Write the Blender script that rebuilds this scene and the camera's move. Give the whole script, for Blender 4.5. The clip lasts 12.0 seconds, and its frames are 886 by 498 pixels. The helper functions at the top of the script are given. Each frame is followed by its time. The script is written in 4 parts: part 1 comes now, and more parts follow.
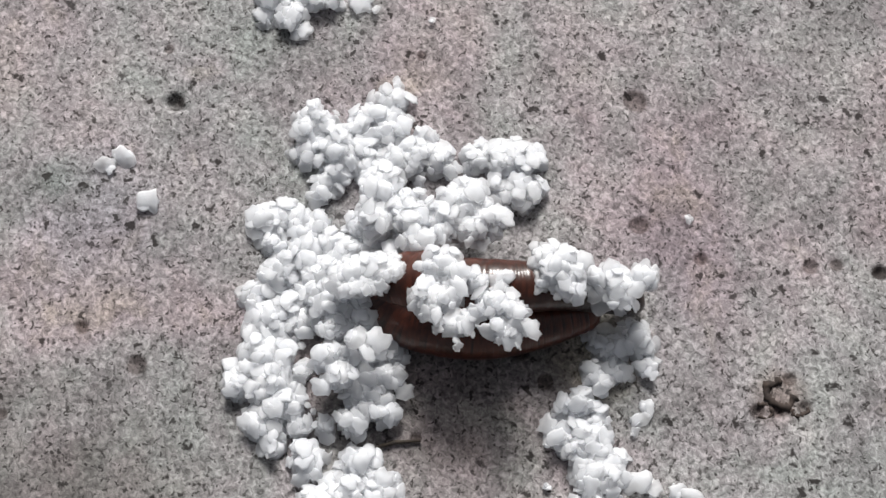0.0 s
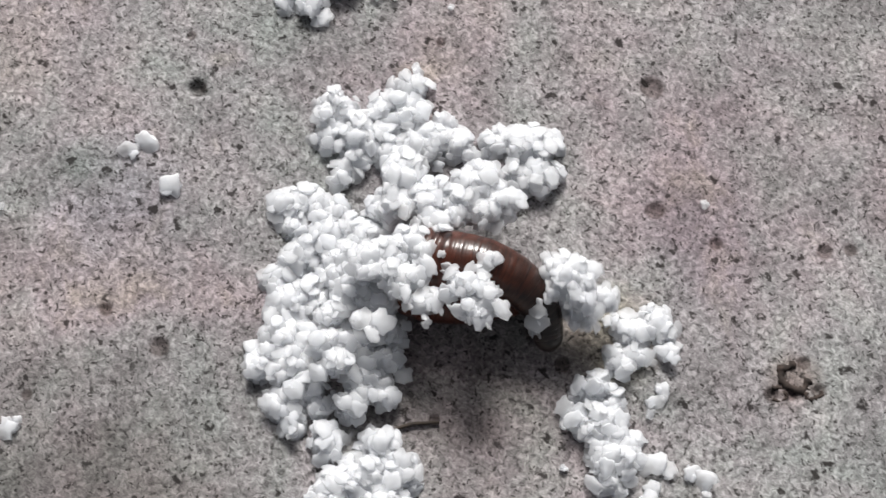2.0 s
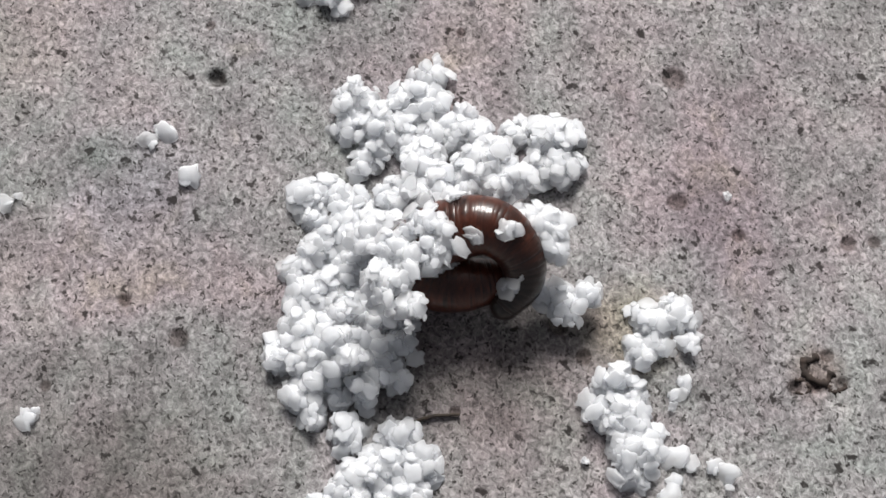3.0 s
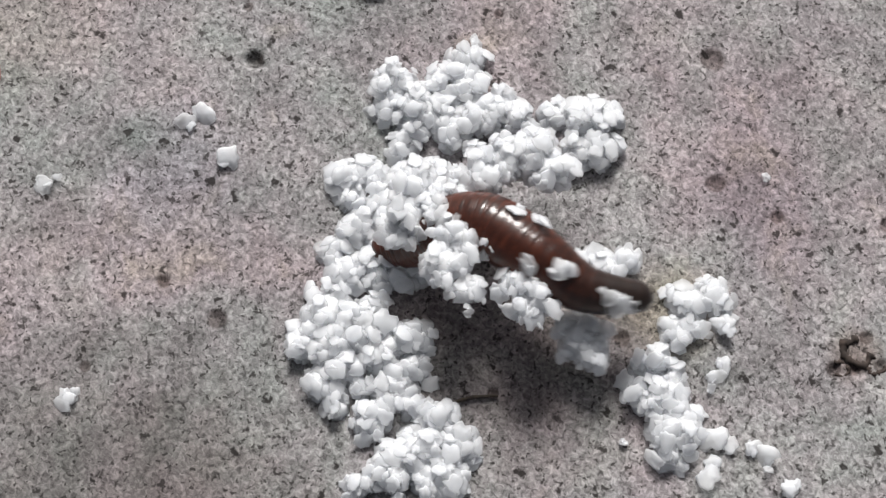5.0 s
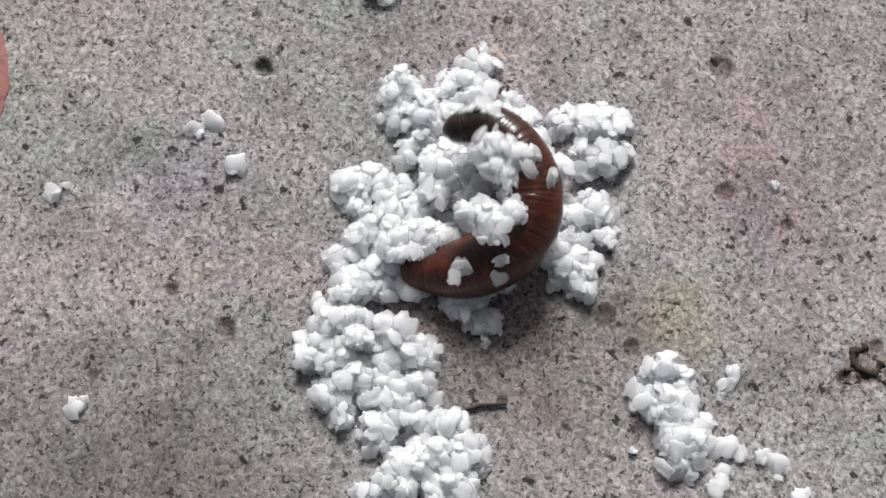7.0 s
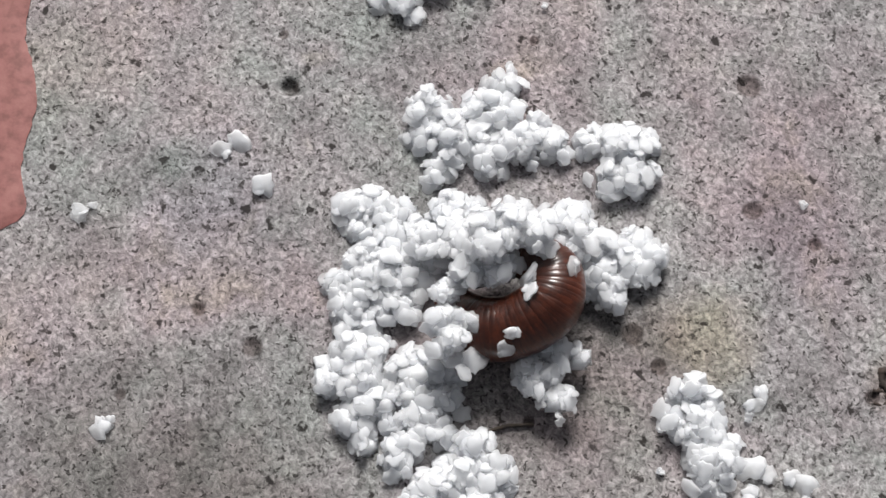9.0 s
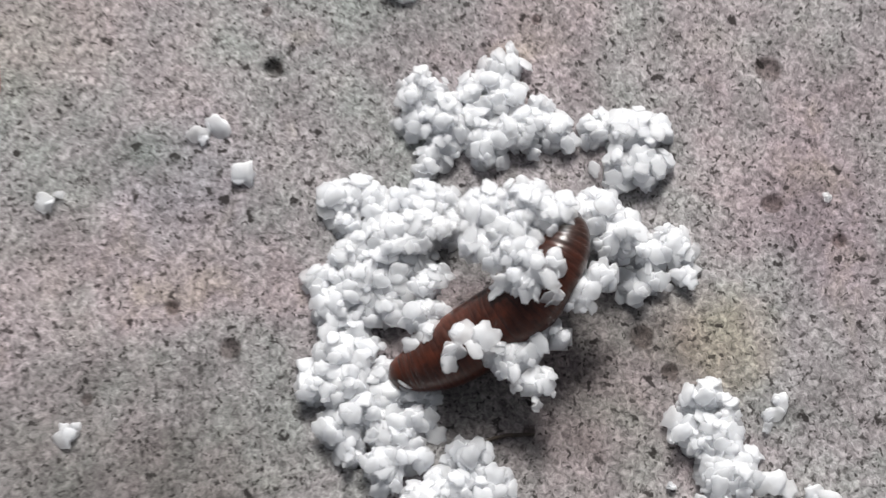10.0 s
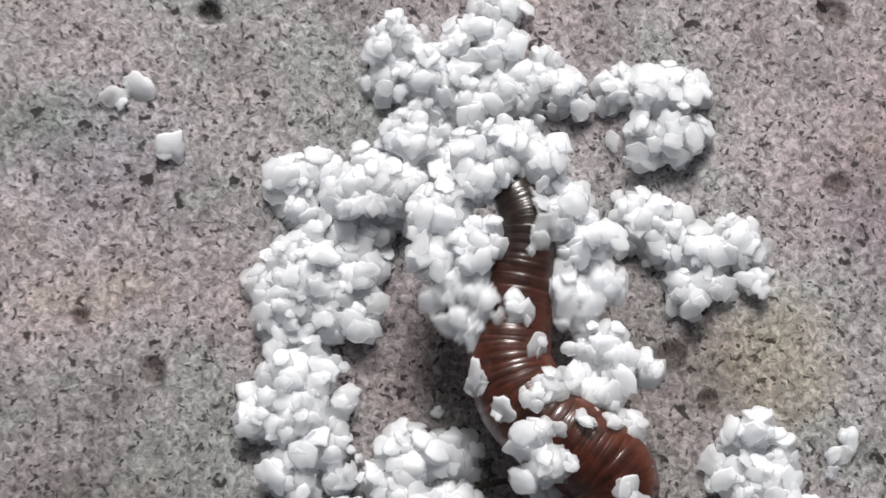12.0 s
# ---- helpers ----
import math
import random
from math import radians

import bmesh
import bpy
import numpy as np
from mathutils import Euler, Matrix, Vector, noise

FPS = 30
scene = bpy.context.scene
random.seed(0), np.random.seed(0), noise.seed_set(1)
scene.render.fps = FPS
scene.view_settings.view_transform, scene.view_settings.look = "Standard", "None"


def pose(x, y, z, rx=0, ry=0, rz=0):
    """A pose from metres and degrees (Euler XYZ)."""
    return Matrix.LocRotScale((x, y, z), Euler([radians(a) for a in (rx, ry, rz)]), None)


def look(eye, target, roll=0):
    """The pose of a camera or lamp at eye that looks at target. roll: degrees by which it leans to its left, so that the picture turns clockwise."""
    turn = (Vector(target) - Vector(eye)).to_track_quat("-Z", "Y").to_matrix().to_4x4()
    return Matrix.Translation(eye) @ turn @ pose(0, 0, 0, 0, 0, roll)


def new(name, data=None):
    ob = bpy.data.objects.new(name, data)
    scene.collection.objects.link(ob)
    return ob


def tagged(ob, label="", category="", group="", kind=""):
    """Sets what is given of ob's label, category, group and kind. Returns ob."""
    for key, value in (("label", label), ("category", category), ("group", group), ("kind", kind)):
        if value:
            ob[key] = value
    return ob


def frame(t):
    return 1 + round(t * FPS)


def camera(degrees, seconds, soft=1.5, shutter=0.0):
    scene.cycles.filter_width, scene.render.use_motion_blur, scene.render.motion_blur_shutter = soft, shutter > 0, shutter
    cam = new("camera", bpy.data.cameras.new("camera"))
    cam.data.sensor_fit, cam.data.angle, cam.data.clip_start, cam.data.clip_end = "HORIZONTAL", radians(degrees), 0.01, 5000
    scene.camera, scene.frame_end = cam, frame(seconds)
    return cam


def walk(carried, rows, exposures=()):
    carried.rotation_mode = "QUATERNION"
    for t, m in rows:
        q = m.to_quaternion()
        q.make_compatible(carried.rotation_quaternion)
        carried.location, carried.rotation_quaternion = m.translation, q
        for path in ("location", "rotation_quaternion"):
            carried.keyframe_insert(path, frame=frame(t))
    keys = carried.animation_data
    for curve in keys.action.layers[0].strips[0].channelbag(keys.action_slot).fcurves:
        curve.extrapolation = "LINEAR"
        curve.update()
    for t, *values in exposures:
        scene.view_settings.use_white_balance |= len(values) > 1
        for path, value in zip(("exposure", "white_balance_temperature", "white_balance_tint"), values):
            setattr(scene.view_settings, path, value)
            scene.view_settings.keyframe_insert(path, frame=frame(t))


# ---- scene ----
cam = camera(28.0, 12.0, soft=1.5, shutter=0.7)
PATH = [
    (0, (0.00337, -0.05171, 0.16983), (0.00810, 0.00465, 0.0), 4.26),
    (0.5, (0.00352, -0.05182, 0.17052), (0.00780, 0.00409, 0.0), 3.95),
    (1, (0.00448, -0.05227, 0.17103), (0.00864, 0.00277, 0.0), 3.92),
    (1.5, (0.00378, -0.05260, 0.17174), (0.00784, 0.00235, 0.0), 3.82),
    (2, (0.00316, -0.05245, 0.17201), (0.00621, 0.00298, 0.0), 2.83),
    (2.5, (0.00177, -0.05245, 0.17130), (0.00405, 0.00342, 0.0), 2.1),
    (3, (0.00196, -0.05299, 0.17064), (0.00412, 0.00206, 0.0), 2.07),
    (3.2, (0.00196, -0.05299, 0.17064), (0.00470, 0.00120, 0.0), 2.0),
    (5, (0.00078, -0.05302, 0.17057), (0.00029, 0.00009, 0.0), -0.53),
    (5.5, (0.00049, -0.05304, 0.17074), (0.00005, 0.00007, 0.0), -0.45),
    (6, (0.00191, -0.05317, 0.17119), (0.00149, -0.00069, 0.0), -0.45),
    (6.5, (0.00058, -0.05302, 0.17041), (-0.00025, 0.00025, 0.0), -0.88),
    (8.5, (0.00096, -0.05273, 0.17025), (-0.00182, 0.00181, 0.0), -2.88),
    (9, (0.00035, -0.05250, 0.17020), (-0.00328, 0.00303, 0.0), -3.6),
    (9.5, (-0.00047, -0.05215, 0.16956), (-0.00369, 0.00335, 0.0), -3.07),
    (10, (0.00111, -0.04805, 0.15752), (-0.00272, 0.00250, 0.0), -3.94),
    (10.5, (0.00261, -0.04381, 0.14906), (-0.00092, 0.00221, 0.0), -4.03),
    (11, (0.00348, -0.04205, 0.14250), (-0.00095, 0.00192, 0.0), -5.38),
    (11.5, (0.00279, -0.03801, 0.13376), (-0.00154, 0.00223, 0.0), -5.79),
    (12, (0.00236, -0.03264, 0.12633), (-0.00114, 0.00200, 0.0), -5.35),
]
walk(cam, [(t, look(eye, target, roll)) for t, eye, target, roll in PATH], exposures=[(0.0, 0.47, 6500, 10), (3.0, 0.45, 6500, 10), (5.0, 0.42, 6500, 10), (6.7, 0.42, 6500, 10), (8.5, 0.45, 6500, 10), (10.5, 0.47, 6500, 10), (12.0, 0.40, 6500, 10)])

# ---- light: a bright overcast sky, brighter towards the far side of the slab ----
world = bpy.data.worlds.new("overcast_sky")
scene.world = world
world.use_nodes = True
wn, wl = world.node_tree.nodes, world.node_tree.links
sky = wn.new("ShaderNodeTexSky")
sky.sky_type, sky.sun_disc = "NISHITA", False
sky.sun_elevation, sky.sun_rotation = radians(42), radians(2)
sky.air_density, sky.dust_density, sky.ozone_density = 1.0, 4.0, 1.0
grey = wn.new("ShaderNodeHueSaturation")
grey.inputs["Saturation"].default_value = 0.30
wl.new(sky.outputs["Color"], grey.inputs["Color"])
wl.new(grey.outputs["Color"], wn["Background"].inputs["Color"])
wn["Background"].inputs["Strength"].default_value = 0.045
sun = new("sun", bpy.data.lights.new("sun", "SUN"))
sun.data.energy, sun.data.angle, sun.data.color = 3.9, radians(20), (1.0, 0.98, 0.955)
sun.matrix_world = look((0.03, 0.75, 0.67), (0, 0, 0))


# ---- materials ----
def material(name):
    m = bpy.data.materials.new(name)
    m.use_nodes = True
    return m, m.node_tree.nodes, m.node_tree.links, m.node_tree.nodes["Principled BSDF"]


def noise_node(n, l, scale, detail=3.0, rough=0.6, coords=None, distort=0.0):
    t = n.new("ShaderNodeTexNoise")
    t.inputs["Scale"].default_value, t.inputs["Detail"].default_value = scale, detail
    t.inputs["Roughness"].default_value, t.inputs["Distortion"].default_value = rough, distort
    if coords is not None:
        l.new(coords, t.inputs["Vector"])
    return t


def ramp(n, l, source, stops):
    r = n.new("ShaderNodeValToRGB")
    e = r.color_ramp.elements
    while len(e) < len(stops):
        e.new(0.5)
    for item, (at, colour) in zip(e, stops):
        item.position, item.color = at, (*colour, 1)
    l.new(source, r.inputs["Fac"])
    return r


def mixed(n, l, kind, fac, a, b):
    m = n.new("ShaderNodeMix")
    m.data_type, m.blend_type = "RGBA", kind
    if isinstance(fac, float):
        m.inputs[0].default_value = fac
    else:
        l.new(fac, m.inputs[0])
    for slot, v in ((6, a), (7, b)):
        if isinstance(v, tuple):
            m.inputs[slot].default_value = (*v, 1)
        else:
            l.new(v, m.inputs[slot])
    return m.outputs[2]


def bumped(n, l, b, height, strength, distance):
    k = n.new("ShaderNodeBump")
    k.inputs["Strength"].default_value, k.inputs["Distance"].default_value = strength, distance
    l.new(height, k.inputs["Height"])
    l.new(k.outputs["Normal"], b.inputs["Normal"])


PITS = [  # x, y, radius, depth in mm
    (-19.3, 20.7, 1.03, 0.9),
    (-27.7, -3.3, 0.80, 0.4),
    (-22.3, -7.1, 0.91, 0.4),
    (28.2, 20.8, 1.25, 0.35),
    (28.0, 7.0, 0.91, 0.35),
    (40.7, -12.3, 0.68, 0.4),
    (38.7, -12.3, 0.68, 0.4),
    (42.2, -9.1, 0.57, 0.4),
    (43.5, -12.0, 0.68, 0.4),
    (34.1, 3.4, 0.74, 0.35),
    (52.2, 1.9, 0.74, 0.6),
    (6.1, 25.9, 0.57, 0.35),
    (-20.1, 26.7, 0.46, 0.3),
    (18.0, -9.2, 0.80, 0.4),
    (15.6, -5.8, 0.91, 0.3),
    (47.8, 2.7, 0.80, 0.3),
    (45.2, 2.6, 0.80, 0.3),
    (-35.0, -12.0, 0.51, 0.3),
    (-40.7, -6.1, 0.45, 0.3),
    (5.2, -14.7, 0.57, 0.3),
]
STAINS_AND_SHADE = [
    (41.1, -11.0, 2.8, (0.72, 0.64, 0.6)),
    (-33.5, -23.9, 17.1, (0.66, 0.62, 0.61)),
    (-20.8, -26.1, 11.4, (0.82, 0.78, 0.77)),
    (-42.8, 23.7, 8.5, (0.94, 0.95, 0.9)),
    (-19.0, 1.3, 8.5, (0.84, 0.82, 0.83)),
    (22.3, -5.8, 5.4, (1.02, 0.93, 0.80)),
    (35.7, 11.7, 14.8, (0.97, 0.9, 0.92)),
    (-28.1, 9.7, 6.8, (1.04, 1.05, 1.1)),
    (-2.3, 0.0, 9.1, (0.8, 0.8, 0.8)),
    (-4.9, 25.6, 5.1, (0.72, 0.71, 0.72)),
    (32.4, 2.5, 6.8, (0.88, 0.85, 0.88)),
    (-30.9, 11.7, 3.4, (0.86, 0.9, 0.86)),
    # wet ground below the worm, with its shadow put into the colour
    (8.2, -10.4, 13.1, (0.74, 0.71, 0.68)),
]


def concrete_material():
    m, n, l, b = material("weathered_concrete")
    co = n.new("ShaderNodeTexCoord").outputs["Object"]
    turned = n.new("ShaderNodeMapping")
    turned.inputs["Rotation"].default_value = (0.6, 0.45, 0.8)
    l.new(co, turned.inputs["Vector"])
    flat, co = co, turned.outputs[0]
    # sand grains of the worn surface, 0.3 to 1 mm
    grain = noise_node(n, l, 1900, 3.0, 0.62, co, 0.8)
    sand = ramp(n, l, grain.outputs["Fac"], [(0.30, (0.076, 0.072, 0.074)), (0.41, (0.182, 0.176, 0.182)), (0.54, (0.292, 0.284, 0.295)), (0.68, (0.455, 0.444, 0.460))])
    # dark aggregate specks, large and small
    col = sand.outputs["Color"]
    warp = noise_node(n, l, 1000, 2.0, 0.5, co)
    vm = n.new("ShaderNodeVectorMath")
    vm.operation = "MULTIPLY_ADD"
    l.new(warp.outputs["Color"], vm.inputs[0])
    vm.inputs[1].default_value = (0.0026, 0.0022, 0.0022)
    l.new(co, vm.inputs[2])
    for scale, most, tone, reach in ((430, 0.52, (0.030, 0.026, 0.026), 0.15), (800, 0.58, (0.045, 0.041, 0.041), 0.17), (1400, 0.44, (0.055, 0.051, 0.051), 0.22)):
        v = n.new("ShaderNodeTexVoronoi")
        v.inputs["Scale"].default_value = scale
        l.new(vm.outputs[0], v.inputs["Vector"])
        spots = ramp(n, l, v.outputs["Distance"], [(reach, (1, 1, 1)), (reach * 1.6, (0, 0, 0))])
        pick = n.new("ShaderNodeSeparateColor")
        l.new(v.outputs["Color"], pick.inputs[0])
        chosen = ramp(n, l, pick.outputs[0], [(most, (0, 0, 0)), (most + 0.14, (1, 1, 1))])
        col = mixed(n, l, "MIX", mixed(n, l, "MULTIPLY", 1.0, spots.outputs["Color"], chosen.outputs["Color"]), col, tone)
    # broad stains: warm, mauve, greenish
    broad = noise_node(n, l, 42, 3.0, 0.55, co)
    tint = ramp(n, l, broad.outputs["Fac"], [(0.30, (0.87, 0.89, 0.86)), (0.45, (0.97, 0.95, 0.93)), (0.58, (1.02, 0.94, 0.93)), (0.72, (1.04, 0.96, 0.88))])
    col = mixed(n, l, "MULTIPLY", 1.0, col, tint.outputs["Color"])
    patch = noise_node(n, l, 95, 4.0, 0.6, co, 0.4)
    hue = ramp(n, l, patch.outputs["Fac"], [(0.33, (0.93, 1.0, 0.955)), (0.46, (0.99, 1.0, 0.99)), (0.58, (1.03, 0.985, 1.0)), (0.70, (1.05, 1.0, 0.92))])
    col = mixed(n, l, "MULTIPLY", 1.0, col, hue.outputs["Color"])
    soil = noise_node(n, l, 130, 4.0, 0.6, co)
    shade = ramp(n, l, soil.outputs["Fac"], [(0.32, (0.68, 0.67, 0.67)), (0.5, (0.97, 0.97, 0.97)), (0.7, (1.08, 1.07, 1.05))])
    col = mixed(n, l, "MULTIPLY", 1.0, col, shade.outputs["Color"])
    # old stains with their own outlines, and the painted shade: place in mm, reach in mm, colour
    wob = noise_node(n, l, 160, 4.0, 0.6, co)
    # each pit is darkened as well, most where deeper than 0.5 mm
    for x, y, r, tone in STAINS_AND_SHADE + [(x, y, r * 1.25, (0.14, 0.12, 0.115) if d > 0.5 else (0.46, 0.42, 0.41)) for x, y, r, d in PITS]:
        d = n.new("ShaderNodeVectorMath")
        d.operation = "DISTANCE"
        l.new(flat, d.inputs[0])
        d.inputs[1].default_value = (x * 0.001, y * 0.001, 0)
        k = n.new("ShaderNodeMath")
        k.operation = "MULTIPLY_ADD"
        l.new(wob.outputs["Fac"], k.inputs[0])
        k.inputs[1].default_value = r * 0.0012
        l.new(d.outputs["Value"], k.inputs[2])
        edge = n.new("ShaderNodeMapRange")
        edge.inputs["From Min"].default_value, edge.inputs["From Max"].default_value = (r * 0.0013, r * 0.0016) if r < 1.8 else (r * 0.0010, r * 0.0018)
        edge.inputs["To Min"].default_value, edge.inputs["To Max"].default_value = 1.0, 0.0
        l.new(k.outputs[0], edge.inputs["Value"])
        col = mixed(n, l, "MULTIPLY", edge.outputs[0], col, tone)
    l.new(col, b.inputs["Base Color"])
    b.inputs["Roughness"].default_value = 0.85
    b.inputs["Specular IOR Level"].default_value = 0.3
    bumped(n, l, b, grain.outputs["Fac"], 0.4, 0.0002)
    return m


def salt_material(name, clarity):
    m, n, l, b = material(name)
    rnd = n.new("ShaderNodeObjectInfo").outputs["Random"]
    co = n.new("ShaderNodeTexCoord").outputs["Object"]
    tone = ramp(n, l, rnd, [(0.0, (0.91, 0.925, 0.955)), (0.35, (0.94, 0.952, 0.975)), (1.0, (0.965, 0.973, 0.988))])
    fleck = noise_node(n, l, 1600, 3.0, 0.6, co)
    milky = ramp(n, l, fleck.outputs["Fac"], [(0.35, (0.95, 0.955, 0.965)), (0.6, (1, 1, 1))])
    paint = mixed(n, l, "MULTIPLY", 1.0, tone.outputs["Color"], milky.outputs["Color"])
    l.new(paint, b.inputs["Base Color"])
    b.inputs["Roughness"].default_value = 0.32
    b.inputs["IOR"].default_value = 1.4
    b.inputs["Subsurface Weight"].default_value = 0.5
    b.inputs["Subsurface Radius"].default_value = (1.0, 1.0, 1.0)
    b.inputs["Subsurface Scale"].default_value = 0.0012
    # cloudy crystals pass much of the light on
    glow = n.new("ShaderNodeBsdfTranslucent")
    l.new(paint, glow.inputs["Color"])
    share = n.new("ShaderNodeMapRange")
    share.inputs["To Min"].default_value, share.inputs["To Max"].default_value = 0.18, 0.34
    l.new(rnd, share.inputs["Value"])
    both = n.new("ShaderNodeMixShader")
    l.new(share.outputs[0], both.inputs[0])
    l.new(b.outputs[0], both.inputs[1])
    l.new(glow.outputs[0], both.inputs[2])
    # and the thin ones are partly clear
    clear = n.new("ShaderNodeBsdfTransparent")
    thin = n.new("ShaderNodeMapRange")
    thin.inputs["To Min"].default_value, thin.inputs["To Max"].default_value = clarity
    l.new(rnd, thin.inputs["Value"])
    whole = n.new("ShaderNodeMixShader")
    l.new(thin.outputs[0], whole.inputs[0])
    l.new(both.outputs[0], whole.inputs[1])
    l.new(clear.outputs[0], whole.inputs[2])
    l.new(whole.outputs[0], n["Material Output"].inputs["Surface"])
    bumped(n, l, b, fleck.outputs["Fac"], 0.35, 0.0002)
    return m


def skin_material(name, low, high, gloss):
    m, n, l, b = material(name)
    rnd = n.new("ShaderNodeObjectInfo").outputs["Random"]
    # each ring has its own patch of skin and its own slight tone
    shift = n.new("ShaderNodeVectorMath")
    shift.operation = "MULTIPLY_ADD"
    l.new(rnd, shift.inputs[0])
    shift.inputs[1].default_value = (0.004, 0.0, 0.0)
    l.new(n.new("ShaderNodeTexCoord").outputs["Object"], shift.inputs[2])
    mottle = noise_node(n, l, 500, 4.0, 0.6, shift.outputs[0])
    c = ramp(n, l, mottle.outputs["Fac"], [(0.3, low), (0.7, high)])
    rings = ramp(n, l, rnd, [(0.0, (0.86, 0.84, 0.84)), (0.6, (1, 1, 1))])
    l.new(mixed(n, l, "MULTIPLY", 1.0, c.outputs["Color"], rings.outputs["Color"]), b.inputs["Base Color"])
    b.inputs["Roughness"].default_value = gloss
    b.inputs["Coat Weight"].default_value = 0.5
    b.inputs["Coat Roughness"].default_value = 0.16
    b.inputs["Specular IOR Level"].default_value = 0.25
    rough = noise_node(n, l, 1100, 3.0, 0.6, shift.outputs[0])
    bumped(n, l, b, rough.outputs["Fac"], 0.35, 0.00012)
    return m


def brick_red_material():
    m, n, l, b = material("red_paint")
    co = n.new("ShaderNodeTexCoord").outputs["Object"]
    a = noise_node(n, l, 700, 4.0, 0.6, co)
    c = ramp(n, l, a.outputs["Fac"], [(0.28, (0.1275, 0.0425, 0.0357)), (0.5, (0.2295, 0.085, 0.0765)), (0.75, (0.2805, 0.119, 0.1062))])
    l.new(c.outputs["Color"], b.inputs["Base Color"])
    b.inputs["Roughness"].default_value = 0.7
    bumped(n, l, b, a.outputs["Fac"], 0.3, 0.0002)
    return m


def plain_material(name, low, high, scale, rough):
    m, n, l, b = material(name)
    a = noise_node(n, l, scale, 3.0, 0.6, n.new("ShaderNodeTexCoord").outputs["Object"])
    l.new(ramp(n, l, a.outputs["Fac"], [(0.3, low), (0.7, high)]).outputs["Color"], b.inputs["Base Color"])
    b.inputs["Roughness"].default_value = rough
    return m


CONCRETE = concrete_material()
SALT = salt_material("wet_salt", (0.30, 0.62))
FUSED = salt_material("fused_salt", (0.0, 0.0))
SKINS = []
for step in range(6):
    q = step / 5
    SKINS.append(skin_material("worm_skin", tuple(a + (c - a) * q for a, c in zip((0.016, 0.0038, 0.0019), (0.007, 0.0045, 0.0036))), tuple(a + (c - a) * q for a, c in zip((0.098, 0.0232, 0.0098), (0.024, 0.0125, 0.009))), 0.38))
RED = brick_red_material()
TWIG = plain_material("dry_stem", (0.018, 0.013, 0.010), (0.055, 0.040, 0.028), 900, 0.8)
CRUST = plain_material("dark_crust", (0.014, 0.009, 0.007), (0.050, 0.034, 0.027), 1200, 0.85)


def mesh_of(name, bm, mat, smooth=True):
    me = bpy.data.meshes.new(name)
    for f in bm.faces:
        f.smooth = smooth
    bm.to_mesh(me)
    bm.free()
    me.materials.append(mat)
    return me


def part(name, bm, mat, parent, label=""):
    ob = new(name, mesh_of(name, bm, mat))
    ob.parent = parent
    return tagged(ob, label)


# ---- the slab: one sheet, fine where it is seen, with its pits, out to the horizon ----


def relief(x, y):
    """Height of the worn surface in metres at x, y in millimetres."""
    h = 0.10 * noise.noise((x * 0.75 + y * 0.5, y * 0.75 - x * 0.5, x * 0.31)) + 0.05 * noise.noise((x * 0.6 - y * 0.9, y * 0.6 + x * 0.9, y * 0.37)) + 0.25 * noise.noise((x * 0.06, y * 0.06, 9.0))
    for px, py, r, d in PITS:
        q = math.hypot(x - px, y - py) / (r * (1 + 0.35 * noise.noise((x * 0.8, y * 0.8, 2.0))))
        if q < 1.5:
            h -= d * max(0.0, 1 - q ** 3) - (0.06 if 1.0 < q < 1.3 else 0)
    return h * 0.001


def build_ground():
    def axis(a, b, step):
        inner = list(np.arange(a, b + 0.01, step))
        left = [a - v for v in (6, 30, 150, 800, 5000, 60000, 600000)][::-1]
        right = [b + v for v in (6, 30, 150, 800, 5000, 60000, 600000)]
        return left + inner + right
    xs, ys = axis(-66, 66, 0.4), axis(-44, 56, 0.4)
    verts = []
    for y in ys:
        for x in xs:
            near = -66 <= x <= 66 and -44 <= y <= 56
            verts.append((x * 0.001, y * 0.001, relief(x, y) if near else 0.0))
    w = len(xs)
    faces = [(j * w + i, j * w + i + 1, (j + 1) * w + i + 1, (j + 1) * w + i) for j in range(len(ys) - 1) for i in range(w - 1)]
    me = bpy.data.meshes.new("ground")
    me.from_pydata(verts, [], faces)
    me.polygons.foreach_set("use_smooth", [True] * len(me.polygons))
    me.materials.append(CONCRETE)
    return tagged(new("ground", me), "weathered grey concrete slab, speckled and pitted", "ground", kind="structure")


build_ground()


def build_red_mark():
    """A thin worn patch of red paint with a wavy edge."""
    bm = bmesh.new()
    rows = []
    for i in range(60):
        y = 4.5 + i * 0.75
        edge = -45.7 - 0.05 * (y - 7) + 0.7 * math.sin(y * 0.40) + 0.35 * noise.noise((y * 0.9, 0, 0)) - 4.5 * max(0.0, 1 - (y - 4.5) / 3.5) ** 2
        line = []
        for x in np.linspace(-75, edge, 24):
            lip = min(1.0, (edge - x) / 0.7)
            line.append(bm.verts.new((x * 0.001, y * 0.001, 0.00015 + 0.00028 * lip + relief(max(x, -66), y) * 0.6)))
        rows.append(line)
    for a, b in zip(rows, rows[1:]):
        for k in range(23):
            bm.faces.new((a[k], a[k + 1], b[k + 1], b[k]))
    return tagged(new("paint_mark", mesh_of("paint_mark", bm, RED)), "worn brick-red paint mark on the concrete", "paint mark", kind="structure")


build_red_mark()


